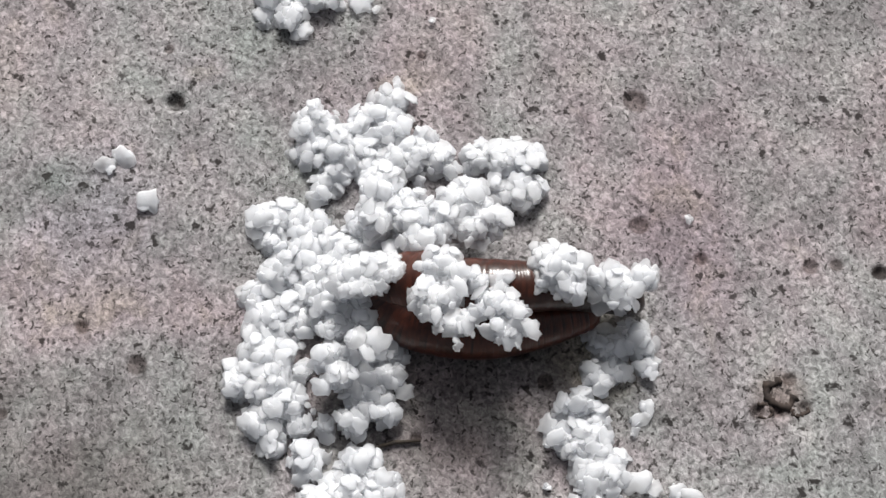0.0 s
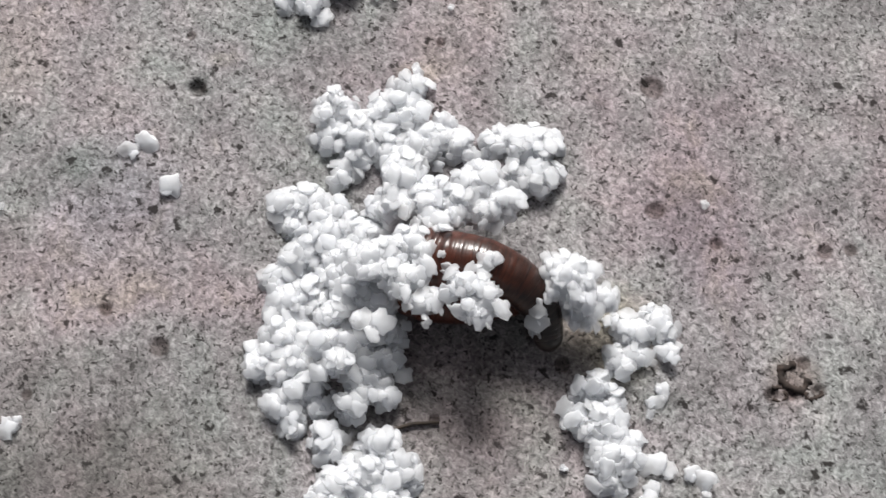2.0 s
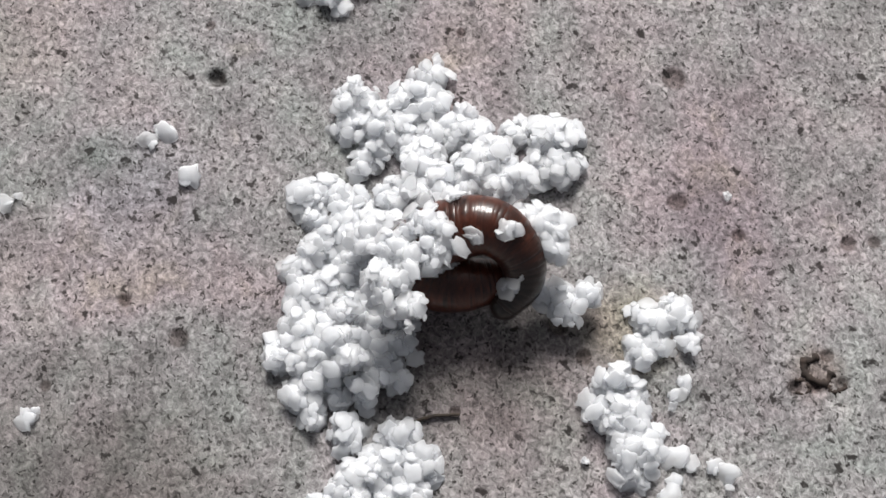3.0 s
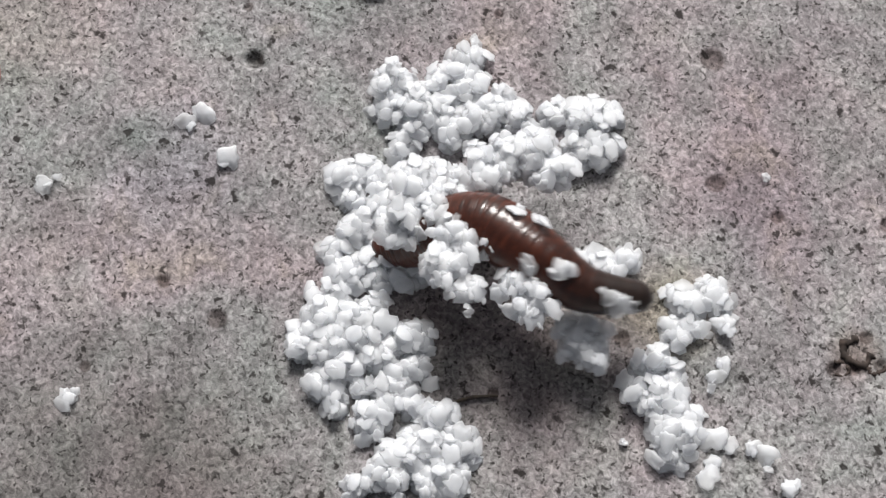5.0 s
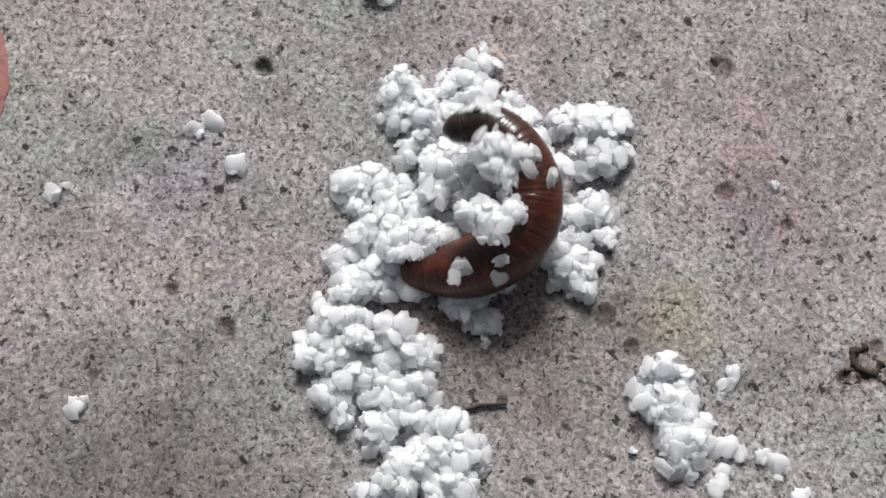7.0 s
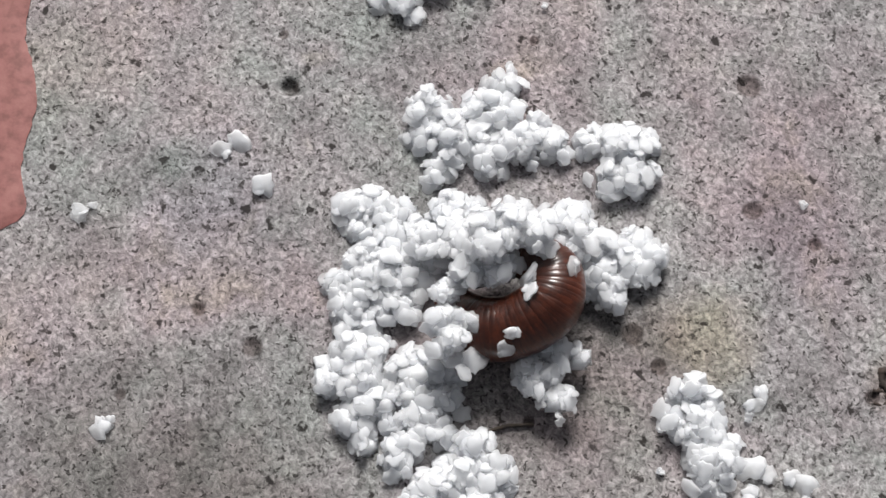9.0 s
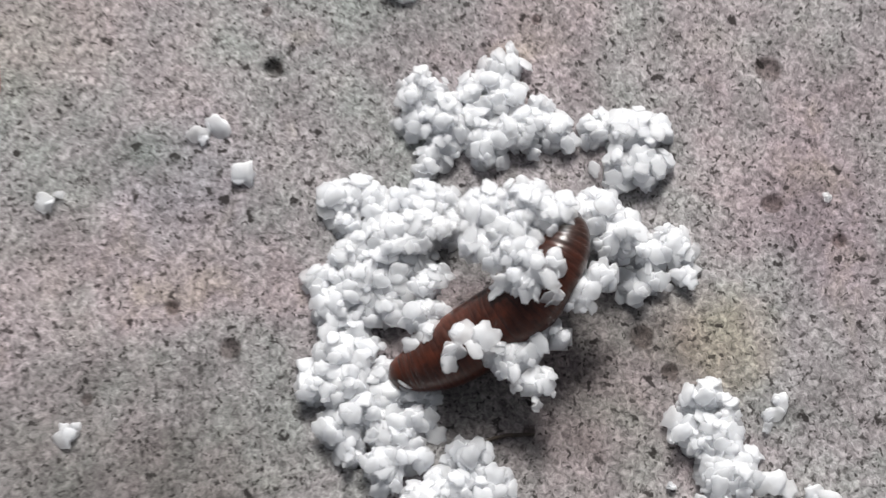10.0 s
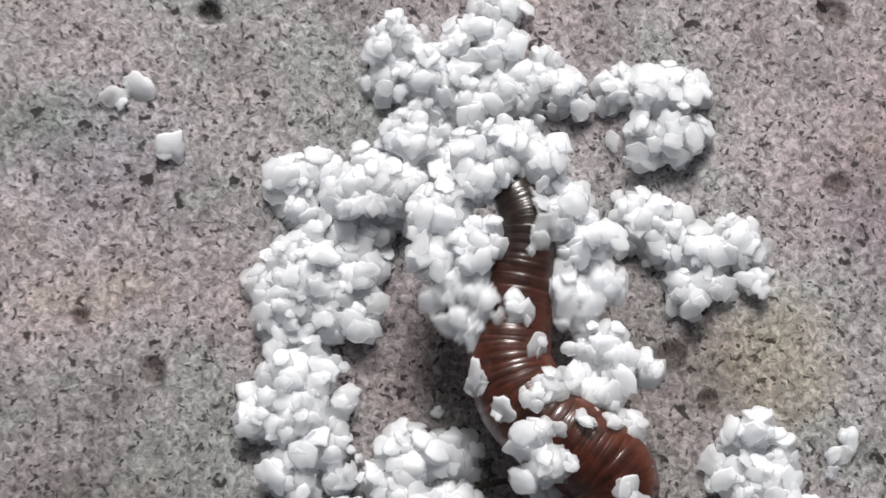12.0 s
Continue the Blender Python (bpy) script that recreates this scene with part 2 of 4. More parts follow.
# ---- salt ----
def crystal_mesh(seed):
    """One half-dissolved crystal of about 1 mm radius: a soft, pillowed flake with a scalloped rim."""
    rng = random.Random(seed)
    bm = bmesh.new()
    sides = 15
    thick = rng.uniform(0.10, 0.27)
    wide = rng.uniform(0.70, 1.0)
    bow = rng.uniform(-0.05, 0.20)
    lobes, turn, fine = rng.choice((2, 3, 4)), rng.uniform(0, 6.28), rng.uniform(0, 6.28)
    angles = [2 * math.pi * (k + rng.uniform(-0.2, 0.2)) / sides for k in range(sides)]
    reach = [0.95 + 0.13 * math.sin(lobes * a + turn) + 0.06 * math.sin(6 * a + fine) + rng.choice((-0.17, -0.05, 0.0, 0.04, 0.08, 0.12)) for a in angles]
    lean = (rng.uniform(-0.12, 0.12), rng.uniform(-0.12, 0.12))
    loops = []
    for z, k in ((-0.8, 0.76), (0.1, 1.0), (0.8, 0.84)):
        line = []
        for a, q in zip(angles, reach):
            r = k * q * (1 + rng.uniform(-0.03, 0.03))
            x, y = r * math.cos(a), r * math.sin(a) * wide
            lift = z * thick - bow * r * r + lean[0] * x + lean[1] * y + rng.uniform(-0.05, 0.05)
            line.append(bm.verts.new((x * 0.001, y * 0.001, lift * 0.001)))
        loops.append(line)
    for p, q in zip(loops, loops[1:]):
        for k in range(sides):
            bm.faces.new((p[k], p[(k + 1) % sides], q[(k + 1) % sides], q[k]))
    for line, z in ((loops[0][::-1], -1.0), (loops[-1], rng.uniform(0.85, 1.2))):
        mid = bm.verts.new((rng.uniform(-0.2, 0.2) * 0.001, rng.uniform(-0.2, 0.2) * 0.001, z * thick * 0.001))
        for k in range(sides):
            bm.faces.new((line[k], line[(k + 1) % sides], mid))
    bmesh.ops.recalc_face_normals(bm, faces=bm.faces)
    return mesh_of("crystal", bm, SALT)


CRYSTALS = [crystal_mesh(100 + i) for i in range(32)]


LOOSE = 200  # crystals of a clump that lie loose on it; the ones below them are fused into its foot


def slush(discs, tall, seed):
    """The fused wet salt inside a clump: one low uneven mound over the discs (mm)."""
    step, high = 0.42, {}

    def mound(i, j):
        if (i, j) not in high:
            best = 0.0
            for x, y, r in discs:
                q = ((i * step - x) ** 2 + (j * step - y) ** 2) / (r * 0.72) ** 2
                if q < 1:
                    best = max(best, min(r * 0.8 + 0.3, tall) * 0.88 * math.sqrt(1 - q))
            high[i, j] = best * (1 + 0.22 * noise.noise((i * 0.37, j * 0.37 + 0.5, seed * 1.7)))
        return high[i, j]
    i0, i1 = min(d[0] - d[2] for d in discs), max(d[0] + d[2] for d in discs)
    j0, j1 = min(d[1] - d[2] for d in discs), max(d[1] + d[2] for d in discs)
    bm, tops, feet = bmesh.new(), {}, {}
    for i in range(int(i0 / step) - 2, int(i1 / step) + 2):
        for j in range(int(j0 / step) - 2, int(j1 / step) + 2):
            ring = [(i, j), (i + 1, j), (i + 1, j + 1), (i, j + 1)]
            if max(mound(*c) for c in ring) <= 0:
                continue
            for c in ring:
                if c not in tops:
                    x, y = c[0] * step * 0.001, c[1] * step * 0.001
                    feet[c] = bm.verts.new((x, y, 0.00005))
                    tops[c] = bm.verts.new((x, y, mound(*c) * 0.001)) if mound(*c) > 0.08 else feet[c]
            for v, line in ((tops, ring), (feet, ring[::-1])):
                if v is feet or any(tops[c] is not feet[c] for c in ring):
                    bm.faces.new([v[c] for c in line])
    return bm


def salt_clump(name, label, discs, seed, centre=(0, 0, 0), group="salt heaps", tall=3.3):
    """A clump of crystals heaped on discs (x, y, radius in mm about the centre); only its outer shell is laid."""
    rng = random.Random(seed)
    root = tagged(new(name), label, "salt clump", group)
    root.location = [c * 0.001 for c in centre]

    def depth(p):
        """How deep a point lies inside the domes."""
        best, out = -9.0, Vector((0, 0, 1))
        for x, y, r in discs:
            top = min(r * 0.8 + 0.3, tall)
            q = math.sqrt(((p[0] - x) ** 2 + (p[1] - y) ** 2) / (r * r) + (p[2] / top) ** 2)
            if (1 - q) * min(r, top) > best:
                best, out = (1 - q) * min(r, top), Vector(((p[0] - x) / (r * r), (p[1] - y) / (r * r), p[2] / (top * top) + 0.05))
        return best, out.normalized()
    x0, x1 = min(d[0] - d[2] for d in discs), max(d[0] + d[2] for d in discs)
    y0, y1 = min(d[1] - d[2] for d in discs), max(d[1] + d[2] for d in discs)
    z1 = min(max(d[2] for d in discs) * 1.05 + 0.3, tall)
    grid, placed = {}, []
    for _ in range(int(420 * (x1 - x0) * (y1 - y0) * 0.45 * max(1.0, z1 / 3))):
        p = (rng.uniform(x0, x1), rng.uniform(y0, y1), rng.uniform(0.35, z1))
        d, out = depth(p)
        d += -0.24 + 1.25 * noise.noise((p[0] * 0.75 + seed, p[1] * 0.75, p[2] * 0.75))
        if not rng.choice((-0.25, 0.0, 0.15, 0.25)) < d < 1.3:
            continue
        cell = tuple(int(math.floor(c)) for c in p)
        close = [o for i in (-1, 0, 1) for j in (-1, 0, 1) for k in (-1, 0, 1) for o in grid.get((cell[0] + i, cell[1] + j, cell[2] + k), ())]
        if all((p[0] - o[0]) ** 2 + (p[1] - o[1]) ** 2 + (p[2] - o[2]) ** 2 > rng.choice((0.26, 0.36, 0.5)) for o in close):
            grid.setdefault(cell, []).append(p)
            placed.append((*p, out, 0.0))
    if max(d[2] for d in discs) >= 1.45:
        part("fused_salt", slush([d for d in discs if d[2] > 1.0], tall, seed), FUSED, root, "wet white salt fused together")
    else:
        placed = [(x, y, 0.35 + 0.2 * i, Vector((rng.uniform(-0.5, 0.5), rng.uniform(-0.6, 0.2), 1)).normalized(), r * 1.12) for i, (x, y, r) in enumerate(discs)]
        for x, y, r in discs:
            for k in range(2):
                a = rng.uniform(0, 6.28)
                placed.append((x + 0.5 * r * math.cos(a), y + 0.5 * r * math.sin(a), 0.3 + 0.12 * k, Vector((rng.uniform(-0.5, 0.5), rng.uniform(-0.5, 0.5), 1)).normalized(), r * rng.uniform(0.45, 0.75)))
    verts, faces = [], []
    for i, (px, py, pz, out, size) in enumerate(sorted(placed, key=lambda o: -o[2])):
        shared = CRYSTALS[rng.randrange(len(CRYSTALS))]
        tip = Vector((rng.gauss(0, 0.26), rng.gauss(0, 0.26) - 0.06, 0.5)) + out * 0.55
        turn = tip.to_track_quat("Z", "Y") @ Euler((0, 0, rng.uniform(0, 6.28))).to_quaternion()
        grow = size or rng.choice((0.48, 0.62, 0.74, 0.86, 1.0, 1.12))
        spread = (grow, grow, grow * rng.uniform(0.7, 1.1))
        if i < LOOSE:
            ob = new("crystal", shared)
            ob.parent = root
            ob.location = (px * 0.001, py * 0.001, pz * 0.001)
            ob.rotation_euler = turn.to_euler()
            ob.scale = spread
            continue
        m = Matrix.LocRotScale((px * 0.001, py * 0.001, pz * 0.001), turn, spread)
        faces += [tuple(k + len(verts) for k in f.vertices) for f in shared.polygons]
        verts += [m @ v.co for v in shared.vertices]
    if verts:
        me = bpy.data.meshes.new("fine_salt")
        me.from_pydata(verts, [], faces)
        me.materials.append(SALT)
        rest = tagged(new("fine_salt", me), kind="stuff")
        rest.parent = root
    return root


MOVED = {}
salt_clump("salt_clump", "large white wet salt clump heaped on the slab", [(-0.9, 5.7, 0.9), (-1.1, 4, 1.7), (-4.3, 1.7, 1.3), (-1.7, 0.8, 2.1), (0.3, -2.3, 2.4), (3.4, -2.6, 1.9), (-3.1, -3.8, 2.2), (4.8, -3.7, 1), (2.6, 0.3, 0.9)], 1, (4.2, 16.6, 0))
salt_clump("salt_clump", "rounded white salt clump lying on grey concrete", [(-3, 1.7, 1.6), (0.3, 1.1, 2.7), (1.3, -1.9, 2.3), (-0.9, -2.3, 1.9), (2.3, 1.4, 1.4)], 2, (14.8, 12.5, 0))
MOVED["west"] = salt_clump("salt_clump", "broad heap of white wet salt crystals", [(-2.5, 2.3, 2), (0, 2.9, 1.5), (2.6, 2, 1.5), (-2.2, 0.2, 1.7), (1.2, -1, 2.4), (-1, -3, 2.3), (1.8, -3.3, 2.3)], 3, (-6.9, 5, 0))
MOVED["mid"] = salt_clump("salt_clump", "thick heap of translucent white salt crystals", [(-3.7, 1.1, 1.5), (2.9, -0.7, 2.1), (0.7, -1, 2.4), (-2.3, -1, 2.3), (2.4, 1.6, 2.6)], 4, (-6.9, -1.7, 0))
MOVED["sw"] = salt_clump("salt_clump", "long drift of white salt crystals on concrete", [(-0.2, 2.3, 2.7), (-2.9, -1.3, 1.7), (-0.1, -1.1, 2.8), (3.2, 0, 1.4)], 5, (-9.2, -8.1, 0))
salt_clump("salt_clump", "salt clump with a ragged edge on the slab", [(1.9, 3.5, 2), (3.6, 1.3, 2.2), (0.3, 0.5, 2.8), (-2.3, -1.3, 2.6), (2, -1.6, 2.7), (-5.5, -2.4, 1.4)], 6, (-2, -21.4, 0))
salt_clump("salt_clump", "curved heap of white salt crystals", [(-1.3, 4.2, 1.9), (-2.5, 1.4, 1.7), (0.8, 3.1, 1.4), (-0.6, 0.9, 2.4), (0.6, -2.2, 2.6), (0.3, -4.7, 1.5), (2.8, -2.7, 1)], 7, (22.1, -16.3, 0))
salt_clump("salt_clump", "small salt cluster beside a larger heap", [(0.7, 1.2, 0.9), (-0.1, 0, 0.9), (-0.6, -1.2, 0.5)], 8, (27.2, -13.2, 0))
salt_clump("salt_flake", "small salt cluster beside a larger heap", [(-0.8, 0.2, 1.4), (0.8, -0.2, 1)], 9, (27.2, -19.6, 0))
salt_clump("salt_flake", "small salt cluster lying on bare concrete", [(0.2, 0.7, 1), (-0.2, -0.7, 1.2)], 10, (26.1, -22.5, 0))
salt_clump("salt_clump", "small salt cluster lying on bare concrete", [(-0.7, 1, 1), (0.2, 0.2, 1.3), (0.5, -1.2, 0.5)], 11, (31.2, -21.2, 0))
salt_clump("salt_flake", "single salt flake lying on bare concrete", [(0, 0, 1)], 12, (33.8, -24.1, 0))
salt_clump("salt_flake", "pair of salt flakes on bare concrete", [(-1.0, -0.4, 1.1), (0.8, 0.3, 1.3)], 31, (-25, 14.1, 0))
salt_clump("salt_flake", "single salt flake on bare concrete", [(0, 0, 1.2)], 14, (-21.7, 9.7, 0))
salt_clump("salt_flake", "small salt flake on bare concrete", [(-0.7, -0.4, 1), (0.7, 0.4, 0.5)], 15, (-39.6, 7.2, 0))
salt_clump("salt_flake", "small salt flake on bare concrete", [(-0.5, -0.4, 1.1), (0.5, 0.4, 0.5)], 16, (-36.2, -15.1, 0))
salt_clump("salt_clump", "salt clump with bluish shade at its foot", [(-2.5, -0.5, 1.4), (-0.1, -0.6, 2), (1.1, -2.5, 1), (-1.3, 1.8, 2.4), (2.8, 1.8, 2.2)], 17, (-7.6, 31.2, 0))
salt_clump("salt_clump", "small salt cluster lying on bare concrete", [(-2.1, 0.1, 0.8), (0.3, 0.3, 1.3), (1.8, -0.4, 0.5)], 18, (-0.4, 31.4, 0))
salt_clump("salt_clump", "rounded white salt clump lying on grey concrete", [(-0.9, 3, 2.3), (-1.4, 0.7, 2), (2, -0.2, 2.9), (0.3, -3.5, 1.7)], 19, (-4.1, 14.8, 0))
MOVED["inner"] = salt_clump("salt_clump", "salt heap thrown aside by the worm", [(-1.9, 0, 2.4), (0.6, 2.4, 2.8), (-1.3, -2.4, 2.4), (2.6, 0, 1.5)], 20, (0.2, 4, 0))
MOVED["cover"] = salt_clump("salt_clump", "mound of white salt over the worm's tail", [(-0.9, -1.4, 2.6), (1.3, -0.8, 1.4), (-2.6, 0, 3.4), (-0.1, 0.6, 2), (2.2, 1.6, 1.4)], 21, (0.9, 0.2, 0))
MOVED["foot"] = salt_clump("salt_clump", "trailing end of a white salt drift", [(-0.8, 2.5, 2.2), (-2.7, 0.9, 2), (-1.4, -1.4, 1.2), (0.6, 0.6, 1.4), (2.9, 0.3, 0.9), (1.4, -2.9, 1.7)], 22, (-6.8, -14.2, 0))
salt_clump("salt_flake", "tiny salt grain on bare concrete", [(0, 0, 0.4)], 23, (7.3, 29.9, 0))
salt_clump("salt_flake", "tiny salt grain on bare concrete", [(0, 0, 0.5)], 24, (33.1, 7.6, 0))
salt_clump("salt_flake", "tiny salt grain on bare concrete", [(0, 0, 0.4)], 25, (17.8, -19.7, 0))
salt_clump("salt_flake", "tiny salt grain on bare concrete", [(0, 0, 0.5)], 26, (-1.4, -10.2, 0))
salt_clump("salt_flake", "tiny salt grain on bare concrete", [(0, 0, 0.3)], 27, (17.8, -19.6, 0))
MOVED["mid_a"] = salt_clump("salt_clump", "white salt clump riding on the worm's back", [(-1.1, 0, 2.4), (1.1, -0.6, 2.2), (-3.1, -2.1, 1.9), (-3.8, -0.1, 1.6)], 40, group="salt heaps")
MOVED["mid_b"] = salt_clump("salt_clump", "white salt clump pressed against the worm", [(-0.9, 0.9, 2.4), (1.1, -1.2, 2.4), (-1.1, -1.8, 2)], 41, group="salt heaps")
MOVED["front_mid"] = salt_clump("salt_clump", "salt heap sliding aside on the concrete", [(-0.5, 3.6, 2.5), (2.4, 3.8, 1.6), (-1.5, 1.3, 1.9), (1.7, 1.3, 1.8), (0, -1.0, 2.3), (1.2, -2.3, 1.5), (-1.4, -3.3, 1.7)], 42, group="salt heaps")
MOVED["east"] = salt_clump("salt_clump", "white salt clump shoved over the slab", [(1.1, 2.1, 1.6), (-1.1, 0.9, 2), (2.4, 0.9, 1.3), (-2.3, -2.1, 1.6), (-0.6, -1.5, 1.6), (2.8, -1.1, 0.8)], 43, group="salt heaps")
MOVED["end_a"] = salt_clump("salt_clump", "small salt clump stuck on the worm's skin", [(-1.4, 1.5, 1.5), (0.3, 0, 2.2), (1.4, 0.6, 1.3), (1.4, -1.5, 1.3)], 44, group="salt heaps")
MOVED["end_b"] = salt_clump("salt_clump", "small salt clump fallen beside the worm", [(-2.3, 0.9, 1.3), (0, 0, 1.9), (2.3, 0.9, 1.3), (0.9, -1.8, 0.8)], 45, group="salt heaps")
MOVED["front_a"] = salt_clump("salt_clump", "ragged salt clump clinging under the worm", [(0, 2.7, 2.1), (-1.1, 0, 2.1), (3.1, 1.5, 1.3), (0.6, -2.7, 1.3), (0.6, -4.1, 0.8)], 46, group="salt heaps")
MOVED["front_b"] = salt_clump("salt_clump", "small salt clump clinging to the worm's flank", [(-1.1, 0.9, 1.6), (0.9, 0.3, 1.7), (0, -1.9, 1.3), (2.4, -1.5, 0.7)], 47, group="salt heaps")
MOVED["side"] = salt_clump("salt_clump", "small translucent salt cluster beside the worm", [(-0.9, 0, 1.4), (1, -0.3, 1.3), (0, -1.7, 0.9)], 48, group="salt heaps")
MOVED["trail"] = salt_clump("salt_clump", "small salt cluster dragged by the worm's tail", [(0, 2.6, 1.6), (-0.2, 0, 1.7), (0.6, -2.3, 1.5)], 49, group="salt heaps")
MOVED["mid_c"] = salt_clump("salt_clump", "white salt clump pushed along by the worm", [(-0.6, 0.9, 2.4), (1.4, -0.6, 2.1), (2.8, 0.3, 1)], 50, group="salt heaps")
MOVED["cap"] = salt_clump("salt_clump", "white salt clump resting on the worm's tail", [(0, 0, 2), (-2.2, -0.6, 2), (1.6, 0.6, 1.4)], 51, group="salt heaps")

# ---- the worm: a chain of rigid rings, tail first ----
RINGS = 150


def ring_radius(u):
    """Radius in mm along the body, u from the tail (0) to the head (1)."""
    tail = 0.58 + 0.42 * math.sin(min(1.0, u / 0.26) * math.pi / 2)
    head = 1.0 if u < 0.5 else 1.0 - 0.50 * ((u - 0.5) / 0.5) ** 1.3
    return 3.2 * tail * head


def ring_mesh(u, k):
    """One ring of skin, bulged between the furrows, and a rounded cap at either end."""
    bm = bmesh.new()
    r0 = ring_radius(u)
    half = 0.52
    end = k == 0 or k == RINGS - 1
    rng = random.Random(900 + k)
    wide = rng.choice((0.994, 1.0, 1.0, 1.006))
    loops = []
    steps = 7
    for i in range(steps):
        s = -1 + 2 * i / (steps - 1)
        if end:
            x, swell = s * 2.0, max(0.06, math.sqrt(max(0.0, 1 - (s * 0.98) ** 2)))
        else:
            x, swell = s * half, wide * (0.94 + 0.06 * math.sqrt(1 - 0.96 * s * s))
        line = []
        for a in np.linspace(0, 2 * math.pi, 29)[:-1]:
            r = r0 * swell * (1 + 0.012 * noise.noise((math.cos(a) * 2.2, math.sin(a) * 2.2, k * 0.31)))
            line.append(bm.verts.new((x * 0.001, r * math.cos(a) * 0.001, r * 0.94 * math.sin(a) * 0.001)))
        loops.append(line)
    for p, q in zip(loops, loops[1:]):
        for j in range(28):
            bm.faces.new((p[j], p[(j + 1) % 28], q[(j + 1) % 28], q[j]))
    bm.faces.new(loops[0][::-1])
    bm.faces.new(loops[-1])
    bmesh.ops.recalc_face_normals(bm, faces=bm.faces)
    return bm


worm = tagged(new("earthworm"), "glossy dark reddish-brown worm writhing among salt crystals", "worm")
SEGMENTS = []
for i in range(RINGS):
    u = i / (RINGS - 1)
    shade = max(0, min(5, int((u - 0.68) / 0.045) + 1))
    SEGMENTS.append(part("head_segment" if u > 0.74 else "segment", ring_mesh(u, i), SKINS[shade], worm, "" if u < 0.74 else "blackish narrow head segment"))


# salt that sticks to the skin: place along the body, angle round it from the top
RIDERS = []
RIDERS.append((salt_clump("salt_clump", "small salt clump stuck to the worm's dark head", [(-0.6, 0.3, 1.1), (0.7, -0.4, 1.2)], 70), 0.9, 35, -0.6))
RIDERS.append((salt_clump("salt_flake", "single salt flake stuck to the worm's wet skin", [(0, 0, 0.9)], 71), 0.35, 25, -0.3))
RIDERS.append((salt_clump("salt_flake", "single salt flake stuck to the worm's wet skin", [(0, 0, 1.0)], 72), 0.5, -35, -0.3))
RIDERS.append((salt_clump("salt_flake", "single salt flake stuck to the worm's wet skin", [(0, 0, 1.0)], 73), 0.62, 40, -0.3))
RIDERS.append((salt_clump("salt_clump", "small salt clump stuck to the worm's dark head", [(0, 0, 1.0), (-0.8, 0.8, 0.8)], 74), 0.97, 60, -0.5))
RIDERS.append((salt_clump("salt_clump", "single salt flake stuck to the worm's wet skin", [(0, 0, 1.1), (-0.9, -0.6, 0.8)], 75), 0.2, 15, -0.3))
RIDERS.append((salt_clump("salt_clump", "single salt flake stuck to the worm's wet skin", [(0, 0, 1.1), (0.8, -0.9, 0.9)], 76), 0.56, -62, -0.3))
RIDERS.append((salt_clump("salt_flake", "single salt flake stuck to the worm's wet skin", [(0, 0, 1.0)], 77), 0.31, 55, -0.3))
RIDERS.append((salt_clump("salt_clump", "small salt clump stuck to the worm's wet skin", [(0, 0, 1.1), (0.9, 0.6, 0.8)], 78), 0.7, 8, -0.4))


# ---- small things on the slab ----
def tube(points, radii, sides=7):
    bm = bmesh.new()
    loops = []
    for i, p in enumerate(points):
        d = (Vector(points[min(i + 1, len(points) - 1)]) - Vector(points[max(i - 1, 0)])).normalized()
        s = d.cross(Vector((0, 0, 1))).normalized()
        up = s.cross(d)
        loops.append([bm.verts.new(Vector(p) + (s * math.cos(a) + up * math.sin(a)) * radii[i]) for a in np.linspace(0, 2 * math.pi, sides + 1)[:-1]])
    for a, b in zip(loops, loops[1:]):
        for k in range(sides):
            bm.faces.new((a[k], a[(k + 1) % sides], b[(k + 1) % sides], b[k]))
    bm.faces.new(loops[0][::-1])
    bm.faces.new(loops[-1])
    bmesh.ops.recalc_face_normals(bm, faces=bm.faces)
    return bm


def stem(name, label, a, b, r, bend=0.4):
    """A dry stem lying on the slab from a to b (mm)."""
    pts, rad = [], []
    for i in range(10):
        q = i / 9
        x, y = a[0] + (b[0] - a[0]) * q, a[1] + (b[1] - a[1]) * q + bend * math.sin(q * 3.1) + 0.12 * noise.noise((q * 6, a[0], 0))
        pts.append((x * 0.001, y * 0.001, (r * 0.8 + 0.1) * 0.001))
        rad.append(r * (0.55 + 0.45 * math.sin(0.5 + q * 2.3)) * 0.001)
    return tagged(new(name, mesh_of(name, tube(pts, rad), TWIG)), label, "stem")


def crust(name, label, x, y, r, seed):
    """A dark broken ring of crust round a pit (mm)."""
    rng = random.Random(seed)
    pts, rad = [], []
    turn, sweep = rng.uniform(0, 6.28), rng.uniform(3.6, 5.0)
    for i in range(22):
        a = turn + sweep * i / 21
        q = r * (1 + 0.4 * noise.noise((math.cos(a) * 1.3, math.sin(a) * 1.3, seed)))
        pts.append(((x + q * math.cos(a)) * 0.001, (y + q * 0.85 * math.sin(a)) * 0.001, -0.00012 + 0.00012 * abs(noise.noise((a, seed, 1)))))
        rad.append(0.001 * r * (0.18 + 0.55 * abs(noise.noise((a * 2.1, seed, 5)))))
    return tagged(new(name, mesh_of(name, tube(pts, rad, 8), CRUST)), label, "crumb")


stem("dry_stem", "thin dark dry stem lying on concrete", (0.1, -16.2), (5.7, -15.1), 0.2)
crust("soil_crust", "dark brown ring of crust round a pit", 41.2, -10.4, 1.5, 3)
crust("soil_crust", "dark brown crust beside a pit", 39.4, -12.3, 0.8, 5)
crust("soil_crust", "dark brown crust beside a pit", 42.9, -12.0, 0.9, 8)


# ---- what moves ----
SHAPES = []


def shape(t, *points):
    """The worm's centre line at t, tail first (mm)."""
    SHAPES.append((t, resample([Vector(p) for p in points], RINGS)))


